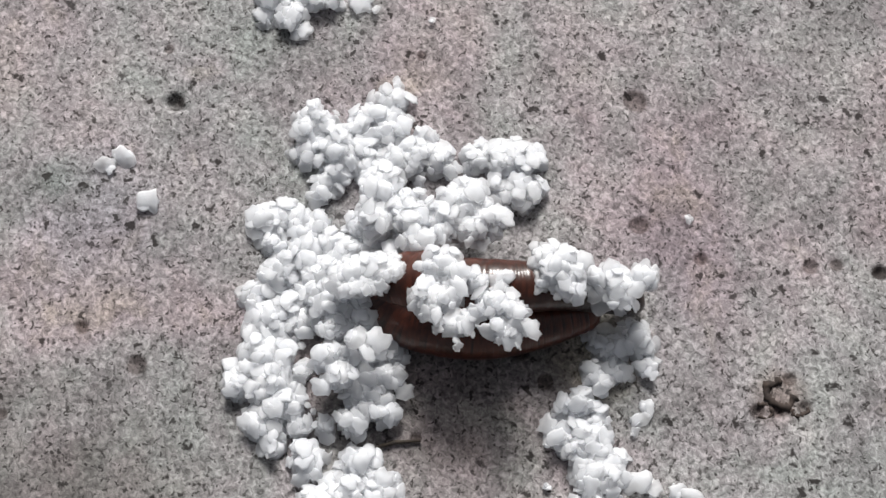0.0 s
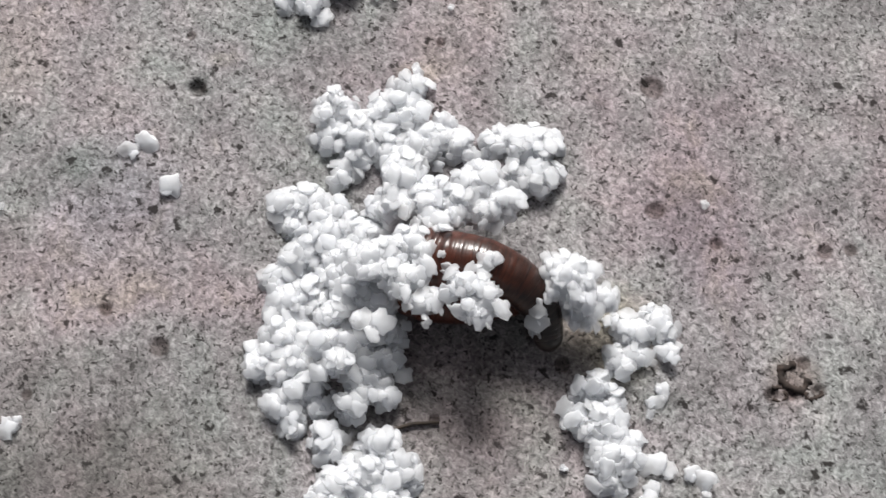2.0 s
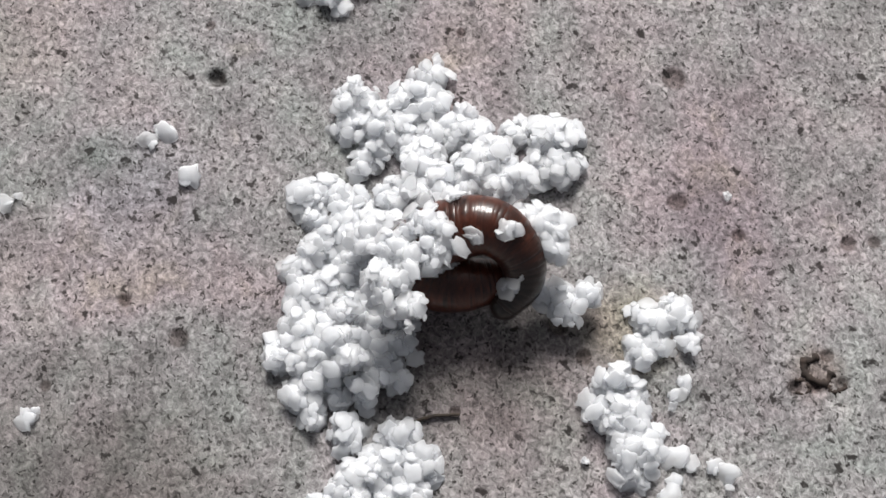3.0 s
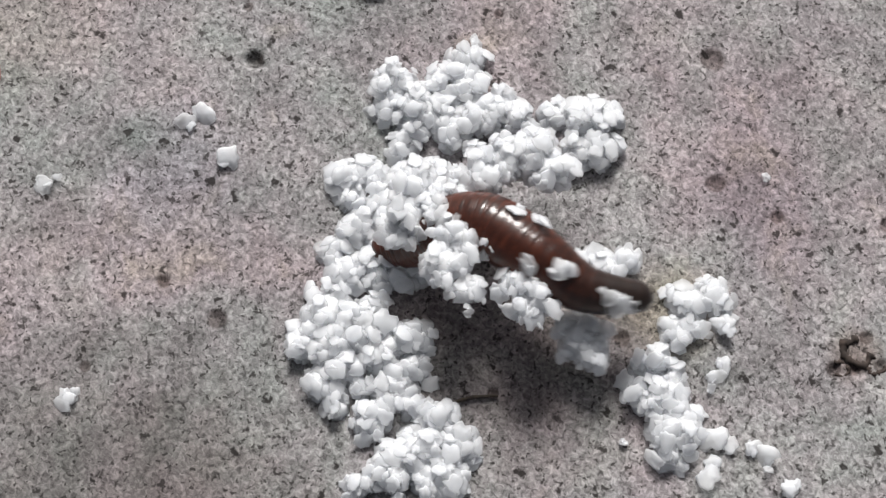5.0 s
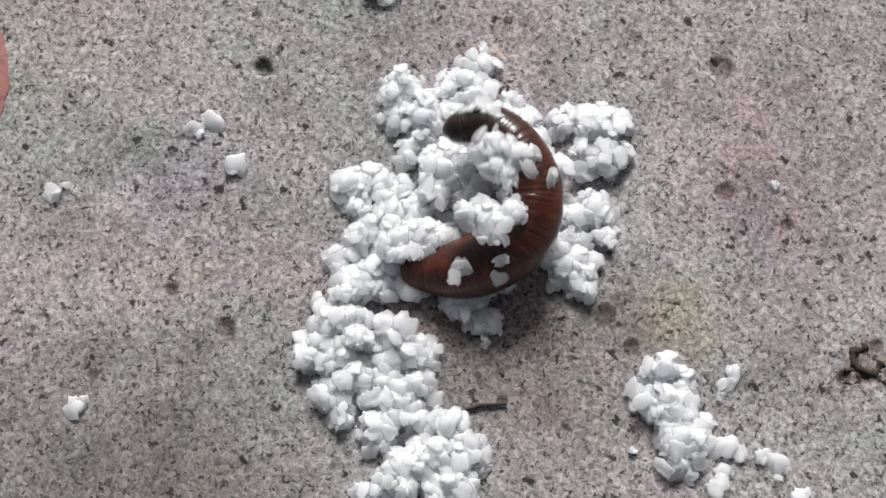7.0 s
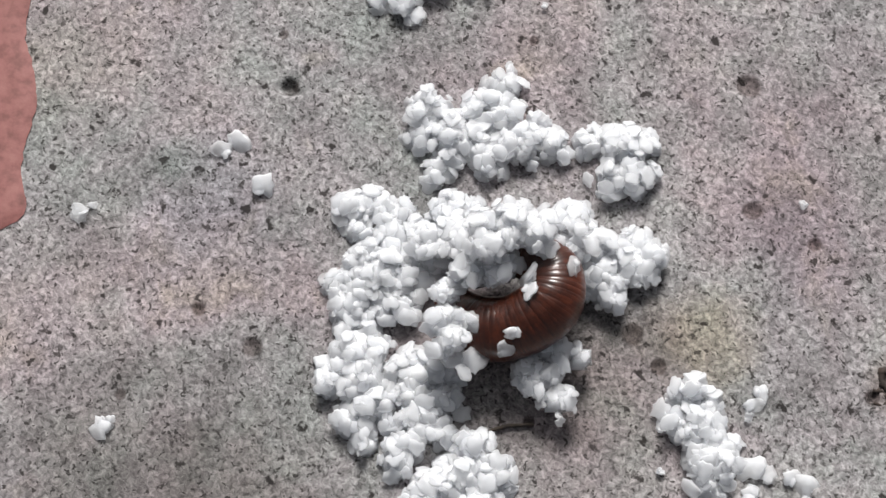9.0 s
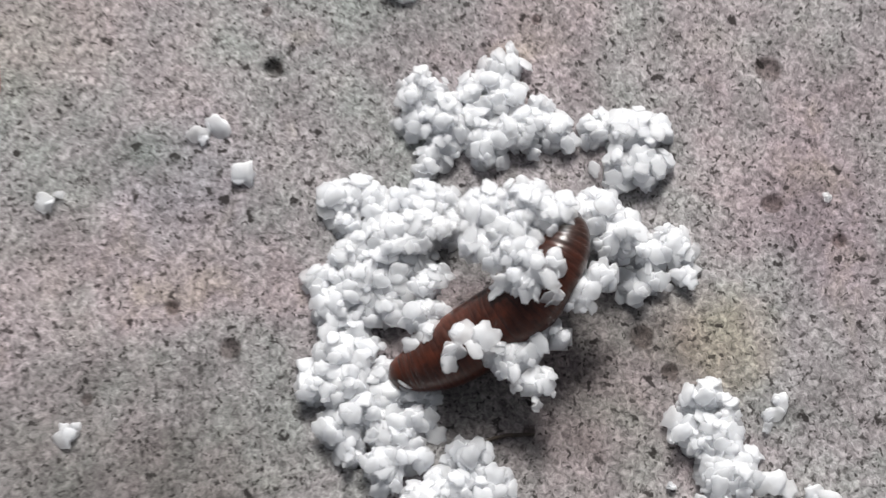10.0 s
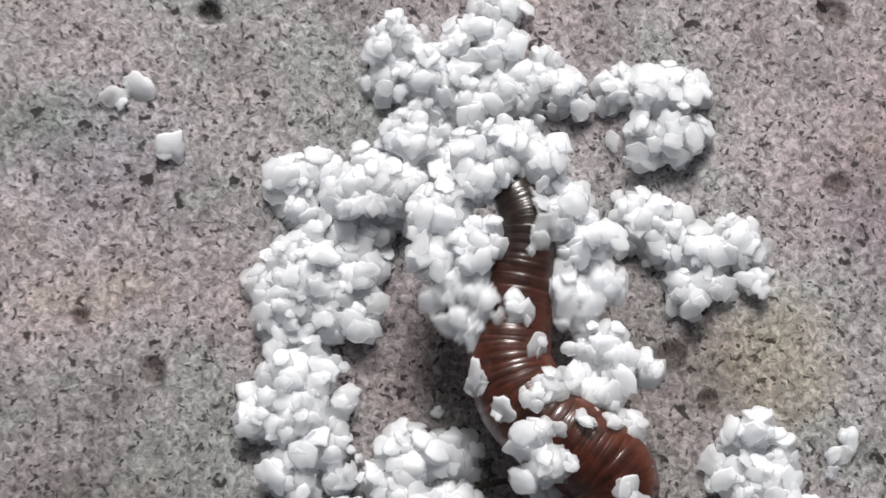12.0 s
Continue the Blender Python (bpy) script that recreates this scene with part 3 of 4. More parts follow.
def spline(p, q):
    """Catmull-Rom through the points p at q in 0..1."""
    k = q * (len(p) - 1)
    i = min(int(k), len(p) - 2)
    f = k - i
    a, b, c, d = p[max(i - 1, 0)], p[i], p[i + 1], p[min(i + 2, len(p) - 1)]
    return 0.5 * (2 * b + (c - a) * f + (2 * a - 5 * b + 4 * c - d) * f * f + (3 * b - a - 3 * c + d) * f ** 3)


def resample(points, count):
    """Points at even steps along the curve."""
    fine = [spline(points, i / 200) for i in range(201)]
    run = [0.0]
    for a, b in zip(fine, fine[1:]):
        run.append(run[-1] + (b - a).length)
    made = []
    for i in range(count):
        want = run[-1] * i / (count - 1)
        j = max(1, min(200, int(np.searchsorted(run, want))))
        f = (want - run[j - 1]) / max(run[j] - run[j - 1], 1e-9)
        made.append(fine[j - 1].lerp(fine[j], min(1.0, f)))
    return made


def at_time(t):
    """The worm's ring centres at t, gliding between the shapes."""
    times = [s[0] for s in SHAPES]
    i = max(0, min(len(times) - 2, int(np.searchsorted(times, t, side="right")) - 1))
    f = (t - times[i]) / (times[i + 1] - times[i])
    made = []
    for k in range(RINGS):
        b, c = SHAPES[i][1][k], SHAPES[i + 1][1][k]
        h = times[i + 1] - times[i]
        va = (c - SHAPES[i - 1][1][k]) / (times[i + 1] - times[i - 1]) if i else (c - b) / h
        vc = (SHAPES[i + 2][1][k] - b) / (times[i + 2] - times[i]) if i + 2 < len(times) else (c - b) / h
        made.append((2 * f ** 3 - 3 * f * f + 1) * b + (f ** 3 - 2 * f * f + f) * h * va * 0.6 + (3 * f * f - 2 * f ** 3) * c + (f ** 3 - f * f) * h * vc * 0.6)
    return made


def ring_pose(points, k):
    d = (points[min(k + 1, RINGS - 1)] - points[max(k - 1, 0)]).normalized()
    side = Vector((0, 0, 1)).cross(d).normalized()
    up = d.cross(side)
    turn = Matrix((d, side, up)).transposed().to_4x4()
    return Matrix.Translation(points[k] * 0.001) @ turn


def motions():
    shape(0, (21.6, -2.9, 2.2), (17.1, -3.9, 2.6), (12.1, -4.4, 2.8), (7.7, -4.0, 2.8), (4.3, -2.8, 2.6), (2.7, -0.8, 2.8), (5.5, -0.3, 4.5), (9.6, -1.1, 5.6), (14.2, -1.3, 6.2), (18.6, -1.2, 5.8), (22.6, -1.3, 4.2), (26.1, -1.6, 2.4))
    shape(0.5, (20.6, -3.1, 2.2), (16.6, -4.1, 2.6), (11.9, -4.6, 2.8), (7.4, -4.2, 2.8), (4.0, -3.0, 2.6), (2.6, -1.0, 2.8), (5.2, -0.5, 4.5), (9.3, -1.3, 5.6), (14.0, -1.5, 6.2), (18.1, -1.3, 5.8), (21.8, -1.4, 4.2), (25.1, -1.7, 2.4))
    shape(1, (19.5, -3.8, 2.2), (15.8, -4.6, 2.6), (11.6, -4.9, 2.8), (7.7, -4.4, 2.8), (4.7, -3.1, 2.6), (3.5, -1.1, 2.8), (6.1, -0.8, 4.5), (9.6, -1.4, 5.6), (13.7, -1.5, 6.2), (17.3, -1.7, 5.8), (20.5, -2.3, 4.2), (23.1, -3.2, 2.4))
    shape(1.5, (17.4, -2.9, 2.0), (13.1, -3.1, 2.5), (8.6, -3.0, 2.8), (5.0, -2.4, 2.8), (3.0, -0.7, 2.8), (4.7, 0.2, 4.5), (8.3, -0.3, 6.0), (12.4, -0.5, 6.6), (16.0, -1.7, 6.0), (18.9, -3.8, 4.2), (20.2, -6.0, 2.6))
    shape(2, (14.4, -2.4, 2.0), (11.0, -2.6, 2.5), (7.3, -2.5, 2.8), (3.8, -1.9, 2.8), (1.9, -0.1, 2.8), (3.8, 0.5, 4.5), (7.0, -0.2, 6.0), (10.4, -1.0, 6.6), (13.6, -2.5, 6.0), (15.7, -4.5, 4.2), (16.4, -6.6, 2.6))
    shape(2.5, (9.4, -4.2, 2.0), (6.3, -4.0, 2.5), (3.2, -3.3, 2.8), (0.7, -1.8, 2.8), (-0.3, 0.2, 2.8), (2.0, 0.7, 4.5), (5.1, -0.2, 6.0), (8.4, -2.3, 6.4), (11.0, -4.7, 5.5), (11.3, -7.1, 3.6))
    shape(2.8, (9.4, -3.8, 2.0), (6.3, -3.5, 2.5), (3.3, -2.8, 2.8), (0.7, -1.3, 2.8), (-0.2, 0.7, 2.8), (2.0, 1.2, 4.5), (5.2, 0.3, 6.0), (8.5, -1.8, 6.4), (11.1, -4.2, 5.5), (11.8, -6.8, 3.6))
    shape(3, (9.7, -2.2, 4.0), (6.3, -2.8, 4.0), (3.0, -2.0, 3.6), (1.3, -0.1, 4.6), (4.4, 1.5, 7.0), (8.3, 1.7, 8.4), (11.3, -0.3, 7.5), (11.9, -2.9, 5.5), (10.3, -4.7, 4.0))
    shape(3.2, (8.2, -4.4, 4.0), (4.9, -5.2, 4.0), (1.6, -3.6, 3.6), (0.8, -0.7, 4.6), (3.9, 1.0, 7.0), (7.2, 0.8, 8.4), (9.5, -1.2, 7.5), (9.9, -4.0, 5.5), (8.4, -6.1, 4.0))
    shape(4, (-2.6, 1.0, 1.5), (0.2, 0.1, 2.4), (3.0, 0.7, 6.0), (6.3, 0.7, 8.0), (8.4, -1.0, 8.0), (8.5, -3.3, 6.0), (6.9, -4.4, 4.0))
    shape(4.8, (-3.9, -0.8, 1.5), (-0.8, -1.5, 2.8), (0.8, -0.1, 6.0), (3.0, 0.5, 8.5), (4.4, -0.2, 9.0), (4.4, -1.3, 8.0), (3.3, -2.1, 6.0))
    shape(5, (-5.0, -0.3, 1.5), (-2.4, -0.0, 2.8), (0.1, 0.6, 5.0), (4.5, 0.3, 7.0), (9.0, -2.9, 8.0), (13.6, -6.0, 7.0), (18.8, -6.6, 6.0))
    shape(5.2, (-4.2, -1.2, 1.5), (-1.7, -0.7, 2.8), (1.1, 0.1, 6.5), (6.0, 1.4, 8.0), (11.2, -0.5, 7.5), (15.8, -2.2, 6.5), (19.2, -3.7, 5.0))
    shape(5.5, (-5.0, -0.3, 1.5), (-2.4, 1.0, 2.8), (0.7, 1.7, 6.5), (3.7, 1.9, 8.5), (6.9, 1.5, 8.5), (10.0, -0.0, 7.0), (12.0, -1.4, 5.0), (12.9, -2.7, 3.5))
    shape(5.6, (-5.0, 0.1, 1.5), (-2.1, 0.6, 2.8), (0.7, 1.1, 6.5), (4.0, 1.6, 8.5), (6.9, 0.1, 8.0), (7.5, -1.9, 6.0), (6.2, -3.3, 4.0))
    shape(5.8, (-1.6, -1.4, 1.5), (-0.4, -0.0, 2.8), (-1.8, 0.7, 6.0), (-0.7, 1.7, 7.5), (2.4, 1.6, 8.5), (5.1, 1.2, 8.0), (6.2, 0.7, 7.0))
    shape(6, (2.1, -1.1, 3.0), (-1.1, -0.6, 4.0), (-3.8, -0.2, 6.0), (-3.5, 1.5, 7.5), (-0.8, 2.2, 8.5), (2.2, 1.8, 8.5), (4.3, 0.2, 8.0))
    shape(6.1, (2.1, -0.9, 1.5), (-1.9, -0.7, 2.8), (-5.7, -0.6, 6.0), (-6.2, 1.8, 7.5), (-4.0, 2.7, 8.5), (-1.2, 2.9, 8.5), (0.4, 2.5, 8.0))
    shape(6.2, (3.4, -0.7, 1.5), (0.0, -0.5, 2.8), (-3.8, -0.6, 5.0), (-7.6, -0.2, 6.5), (-9.2, 1.3, 8.0), (-8.1, 2.7, 9.0), (-5.4, 3.2, 9.0))
    shape(6.3, (3.3, -1.4, 1.5), (1.1, -0.2, 2.8), (-2.8, 0.0, 5.0), (-6.6, -0.5, 6.0), (-10.4, -1.2, 7.0), (-13.1, -0.8, 8.0), (-13.0, 0.8, 9.0))
    shape(6.4, (3.3, -1.2, 1.5), (1.0, 0.1, 2.8), (-2.6, 0.6, 5.0), (-6.4, -0.1, 6.0), (-9.6, -0.9, 7.0), (-11.8, -0.4, 8.0), (-11.7, 1.3, 9.0))
    shape(6.5, (-1.0, -2.5, 1.5), (2.1, -1.2, 2.8), (1.5, 1.9, 5.0), (-0.7, 4.9, 6.5), (-3.5, 6.9, 8.0), (-5.0, 8.8, 9.0), (-5.4, 10.6, 9.0))
    shape(6.6, (-1.7, -0.7, 1.5), (3.4, 0.1, 2.8), (5.3, 3.3, 5.5), (4.5, 8.1, 7.0), (2.3, 12.4, 8.0), (-0.5, 16.1, 8.5), (-2.5, 17.9, 8.5))
    shape(6.7, (-2.9, -0.6, 1.5), (2.7, -0.4, 2.8), (7.1, 1.9, 5.5), (8.2, 6.4, 7.0), (6.9, 10.7, 8.0), (4.1, 14.1, 8.5), (1.4, 14.7, 8.5))
    shape(7.5, (-3.5, -4.1, 1.5), (1.0, -4.4, 2.8), (5.4, -2.8, 5.0), (7.1, 1.3, 6.5), (5.4, 5.0, 7.5), (2.7, 6.4, 7.0), (0.5, 5.0, 6.0))
    shape(8.3, (-6.0, -4.3, 1.5), (-3.5, -5.6, 2.5), (-0.0, -6.3, 3.5), (3.2, -6.1, 4.5), (5.7, -4.2, 5.5), (6.0, -1.3, 5.5), (4.1, 0.6, 5.0), (1.8, 0.9, 4.0), (0.3, -0.2, 3.2))
    shape(8.5, (-2.6, -3.9, 1.2), (-1.0, -5.9, 2.5), (1.2, -6.9, 3.5), (4.1, -6.6, 4.5), (6.6, -4.8, 5.5), (6.9, -1.9, 5.5), (4.9, -0.0, 5.0), (2.6, 0.3, 4.0), (0.9, -0.9, 3.2))
    shape(9, (-2.2, -3.0, 1.2), (-0.7, -5.1, 2.5), (1.5, -6.3, 3.5), (4.4, -6.1, 4.5), (7.1, -4.4, 5.5), (7.6, -1.6, 5.5), (5.7, 0.5, 5.0), (2.7, 1.1, 4.0), (0.5, -0.3, 3.2))
    shape(9.5, (-0.8, -3.0, 1.2), (0.6, -5.1, 2.8), (2.9, -6.0, 3.6), (5.8, -6.1, 4.5), (8.4, -4.7, 5.5), (9.1, -1.7, 5.5), (7.3, 0.2, 5.0), (4.0, 0.7, 4.0), (1.3, -0.0, 3.2))
    shape(9.7, (-2.9, -7.0, 1.5), (0.3, -5.6, 2.4), (4.6, -4.7, 3.3), (8.2, -3.4, 5.5), (9.3, -0.3, 6.0), (7.0, 2.4, 5.5), (3.3, 3.3, 4.5), (0.3, 1.4, 3.5))
    shape(9.8, (-3.2, -8.1, 1.5), (0.5, -6.5, 2.4), (4.7, -5.1, 3.3), (8.2, -3.8, 5.5), (9.3, -0.7, 6.0), (7.8, 2.9, 6.0), (3.9, 5.0, 5.5), (0.5, 3.9, 4.5))
    shape(9.9, (-4.8, -9.2, 1.5), (-1.2, -6.8, 2.4), (2.7, -4.9, 3.3), (6.3, -2.6, 5.0), (8.6, 0.0, 6.0), (8.8, 2.7, 6.0), (7.6, 4.3, 5.5), (5.8, 4.5, 5.0))
    shape(10, (-5.6, -9.7, 1.5), (-2.3, -8.4, 2.4), (1.3, -6.2, 3.3), (4.8, -4.1, 5.0), (7.3, -1.2, 6.0), (8.4, 1.5, 6.0), (7.6, 3.4, 5.5), (6.1, 3.8, 5.0))
    shape(10.2, (-5.0, -9.8, 1.5), (-1.8, -8.5, 2.4), (1.8, -6.4, 3.3), (5.4, -4.3, 5.0), (7.8, -1.5, 6.0), (8.6, 1.1, 6.0), (7.6, 2.9, 5.5), (5.9, 3.4, 5.0))
    shape(10.4, (-4.2, -9.9, 1.5), (-0.8, -8.8, 2.4), (3.0, -7.9, 3.3), (6.6, -6.7, 5.0), (8.5, -4.6, 5.5), (7.8, -1.9, 5.5), (5.7, -0.4, 5.5), (3.3, -0.0, 5.0))
    shape(10.5, (-5.3, -9.8, 1.5), (-1.4, -8.6, 2.4), (2.6, -7.3, 3.3), (6.4, -6.3, 5.0), (8.8, -4.8, 5.5), (8.3, -2.7, 5.0), (5.5, -1.6, 4.5), (2.4, -1.0, 4.0), (-0.0, -0.8, 3.5))
    shape(10.6, (-5.7, -9.5, 1.5), (-2.2, -8.5, 2.4), (2.1, -7.3, 3.3), (6.3, -6.2, 5.0), (8.7, -4.1, 5.5), (7.8, -1.8, 5.0), (4.2, -0.6, 5.0), (0.7, 0.2, 4.0), (-0.5, -0.6, 3.5))
    shape(10.8, (-5.2, -8.2, 1.5), (-1.9, -6.7, 2.4), (2.1, -6.0, 3.3), (6.0, -5.2, 5.0), (8.3, -3.1, 6.0), (6.9, -0.5, 6.0), (3.4, 1.1, 5.5), (-0.1, 1.4, 4.5), (-1.3, 0.0, 3.5))
    shape(11, (-2.8, -8.6, 1.5), (0.6, -6.5, 2.4), (4.3, -5.3, 3.3), (7.9, -4.0, 5.5), (9.2, -1.8, 6.0), (7.4, -0.1, 6.0), (3.8, 0.5, 5.5), (0.6, 0.3, 4.5), (-1.0, -1.5, 3.5))
    shape(11.2, (-1.7, -9.6, 1.5), (1.5, -7.1, 2.4), (4.6, -5.2, 3.3), (7.9, -3.3, 5.5), (8.5, -1.1, 6.0), (6.6, 0.5, 6.0), (3.5, 0.8, 5.5), (1.2, 0.5, 4.5), (-0.3, -1.3, 3.5))
    shape(11.3, (6.1, -15.3, 5.0), (3.1, -11.9, 5.0), (3.5, -8.4, 5.0), (5.2, -5.0, 5.0), (7.2, -1.8, 5.5), (7.2, 0.8, 6.0), (4.8, 2.2, 6.0), (2.2, 1.5, 5.0), (0.4, -0.5, 4.0))
    shape(11.4, (10.4, -19.1, 4.0), (11.7, -16.1, 4.0), (8.4, -14.0, 5.0), (4.8, -11.2, 5.0), (4.0, -7.3, 5.0), (5.0, -3.3, 5.0), (5.9, -0.1, 5.5), (5.0, 1.7, 6.0), (2.5, 1.6, 5.0), (0.3, 0.5, 4.0))
    shape(11.5, (7.7, -22.1, 3.0), (11.0, -19.1, 4.0), (10.4, -16.3, 4.5), (7.5, -14.1, 5.0), (4.6, -11.0, 5.0), (3.8, -6.7, 5.0), (4.8, -2.5, 5.0), (5.1, 0.6, 5.5), (2.7, 2.4, 5.5), (0.1, 1.4, 4.5))
    shape(11.7, (7.7, -21.6, 3.0), (10.6, -19.1, 4.0), (10.9, -16.1, 4.5), (8.5, -14.0, 5.0), (5.2, -11.5, 5.0), (4.0, -7.8, 5.0), (4.6, -3.6, 5.0), (5.1, 0.1, 5.5), (3.0, 2.7, 5.5), (0.1, 2.4, 5.0))
    shape(12, (7.6, -20.7, 3.0), (10.2, -18.4, 4.0), (10.8, -15.6, 4.5), (8.7, -13.6, 5.0), (5.6, -11.4, 5.0), (3.8, -7.9, 5.0), (4.2, -3.4, 5.0), (4.8, -0.1, 5.5), (4.9, 2.3, 6.0), (4.2, 4.1, 6.0))
    steps = [i / 10 for i in range(121)]
    lines = [(t, at_time(t)) for t in steps]
    for k, ob in enumerate(SEGMENTS):
        walk(ob, [(t, ring_pose(points, k)) for t, points in lines])
    for ob, u, angle, gap in RIDERS:
        k = round(u * (RINGS - 1))
        hold = pose(0, 0, 0, angle) @ pose(0, 0, (ring_radius(u) + gap) * 0.001)
        walk(ob, [(t, ring_pose(points, k) @ hold) for t, points in lines])
    walk(MOVED["west"], [(0, pose(-0.00686, 0.00504, 0)), (6.7, pose(-0.00686, 0.00504, 0)), (8.3, pose(-0.00971, 0.00474, 0)), (12, pose(-0.00971, 0.00469, 0))])
    walk(MOVED["mid"], [(0, pose(-0.00686, -0.00167, 0)), (6.7, pose(-0.00686, -0.00167, 0)), (8.3, pose(-0.00971, -0.00207, 0)), (12, pose(-0.01026, -0.00217, 0))])
    walk(MOVED["sw"], [(0, pose(-0.00923, -0.00813, 0)), (3.2, pose(-0.00923, -0.00813, 0)), (4.8, pose(-0.01078, -0.00878, 0)), (6.7, pose(-0.01088, -0.00903, 0)), (8.3, pose(-0.01143, -0.00963, 0)), (12, pose(-0.01143, -0.00963, 0))])
    walk(MOVED["inner"], [(0, pose(0.00017, 0.00403, 0)), (2.7, pose(0.00017, 0.00403, 0)), (3, pose(-0.00103, 0.00423, 0)), (6.7, pose(-0.00103, 0.00423, 0)), (8.3, pose(-0.00268, 0.00373, 0)), (9.5, pose(-0.00303, 0.00373, 0)), (10, pose(-0.00503, 0.00373, 0)), (10.5, pose(-0.00603, 0.00373, 0)), (11.3, pose(-0.00603, 0.00373, 0)), (11.5, pose(-0.00483, 0.00623, 0)), (11.7, pose(-0.00403, 0.00663, 0)), (12, pose(-0.00403, 0.00733, 0))])
    walk(MOVED["cover"], [(0, pose(0.00089, -0.00062, 0.00260)), (2.7, pose(0.00087, -0.00063, 0.00260)), (3, pose(-0.00135, 0.00037, 0)), (6.7, pose(-0.00135, 0.00037, 0)), (8.3, pose(-0.00735, -0.00023, 0)), (9.7, pose(-0.00735, -0.00023, 0)), (10.2, pose(-0.00675, -0.00083, 0)), (11.3, pose(-0.00695, -0.00083, 0)), (11.5, pose(-0.00835, -0.00083, 0)), (12, pose(-0.00865, -0.00083, 0))])
    walk(MOVED["foot"], [(0, pose(-0.00683, -0.01424, 0)), (3.2, pose(-0.00683, -0.01424, 0)), (4.8, pose(-0.00838, -0.01489, 0)), (6.7, pose(-0.00848, -0.01514, 0)), (8.3, pose(-0.00903, -0.01574, 0)), (12, pose(-0.00903, -0.01574, 0))])
    walk(MOVED["mid_a"], [(0, pose(0.00915, 0.00598, 0.00400, 0, 0, 0)), (0.6, pose(0.00904, 0.00608, 0.00400, 0, 0, 0)), (1.2, pose(0.00886, 0.00637, 0.00400, 0, 0, 0)), (1.6, pose(0.00916, 0.00626, 0.00450, 0, 0, 0)), (1.9, pose(0.00875, 0.00616, 0.00450, 0, 0, 0)), (2.2, pose(0.00868, 0.00574, 0.00450, 0, 0, 0)), (2.5, pose(0.00820, 0.00534, 0.00500, 0, 0, 0)), (2.8, pose(0.00769, 0.00599, 0.00500, 0, 0, 0)), (3, pose(0.00770, 0.00714, 0.00600, 0, 0, 0)), (3.2, pose(0.00732, 0.00678, 0.00600, 0, 0, 0)), (4.8, pose(0.00833, 0.00688, 0.00500, 0, 0, 0)), (5.2, pose(0.00689, 0.00812, 0.00600, 0, 0, 0)), (5.5, pose(0.00588, 0.00745, 0.00700, 0, 0, 0)), (5.8, pose(0.00405, 0.00924, 0.00500, 0, 0, 0)), (6, pose(0.00520, 0.00903, 0.00400, 0, 0, 0)), (6.2, pose(0.00565, 0.00874, 0.00300, 0, 0, 0)), (6.5, pose(0.00547, 0.00948, 0.00200, 0, 0, 0)), (6.7, pose(0.00616, 0.00933, 0.00200, 0, 0, 0)), (8.3, pose(0.00420, 0.00282, 0.00800, 0, 0, 0)), (8.5, pose(0.00431, 0.00239, 0.00850, 0, 0, 0)), (9, pose(0.00450, 0.00243, 0.00850, 0, 0, 0)), (9.5, pose(0.00633, 0.00201, 0.00850, 0, 0, 0)), (9.8, pose(0.00685, 0.00242, 0.00800, 0, 0, 0)), (10, pose(0.00576, 0.00396, 0.00700, 0, 0, 0)), (10.5, pose(0.00472, 0.00333, 0.00600, 0, 0, 0)), (10.8, pose(0.00458, 0.00364, 0.00500, 0, 0, 0)), (11, pose(0.00588, 0.00451, 0.00400, 0, 0, 0)), (11.3, pose(0.00548, 0.00453, 0.00400, 0, 0, 0)), (11.4, pose(0.00482, 0.00294, 0.00500, 0, 0, 0)), (11.5, pose(0.00293, 0.00390, 0.00600, 0, 0, 0)), (11.7, pose(0.00523, 0.00222, 0.00600, 0, 0, 0)), (11.85, pose(0.00449, 0.00682, 0.00600, 0, 0, 0)), (12, pose(0.00460, 0.00712, 0.00600, 0, 0, 0))])
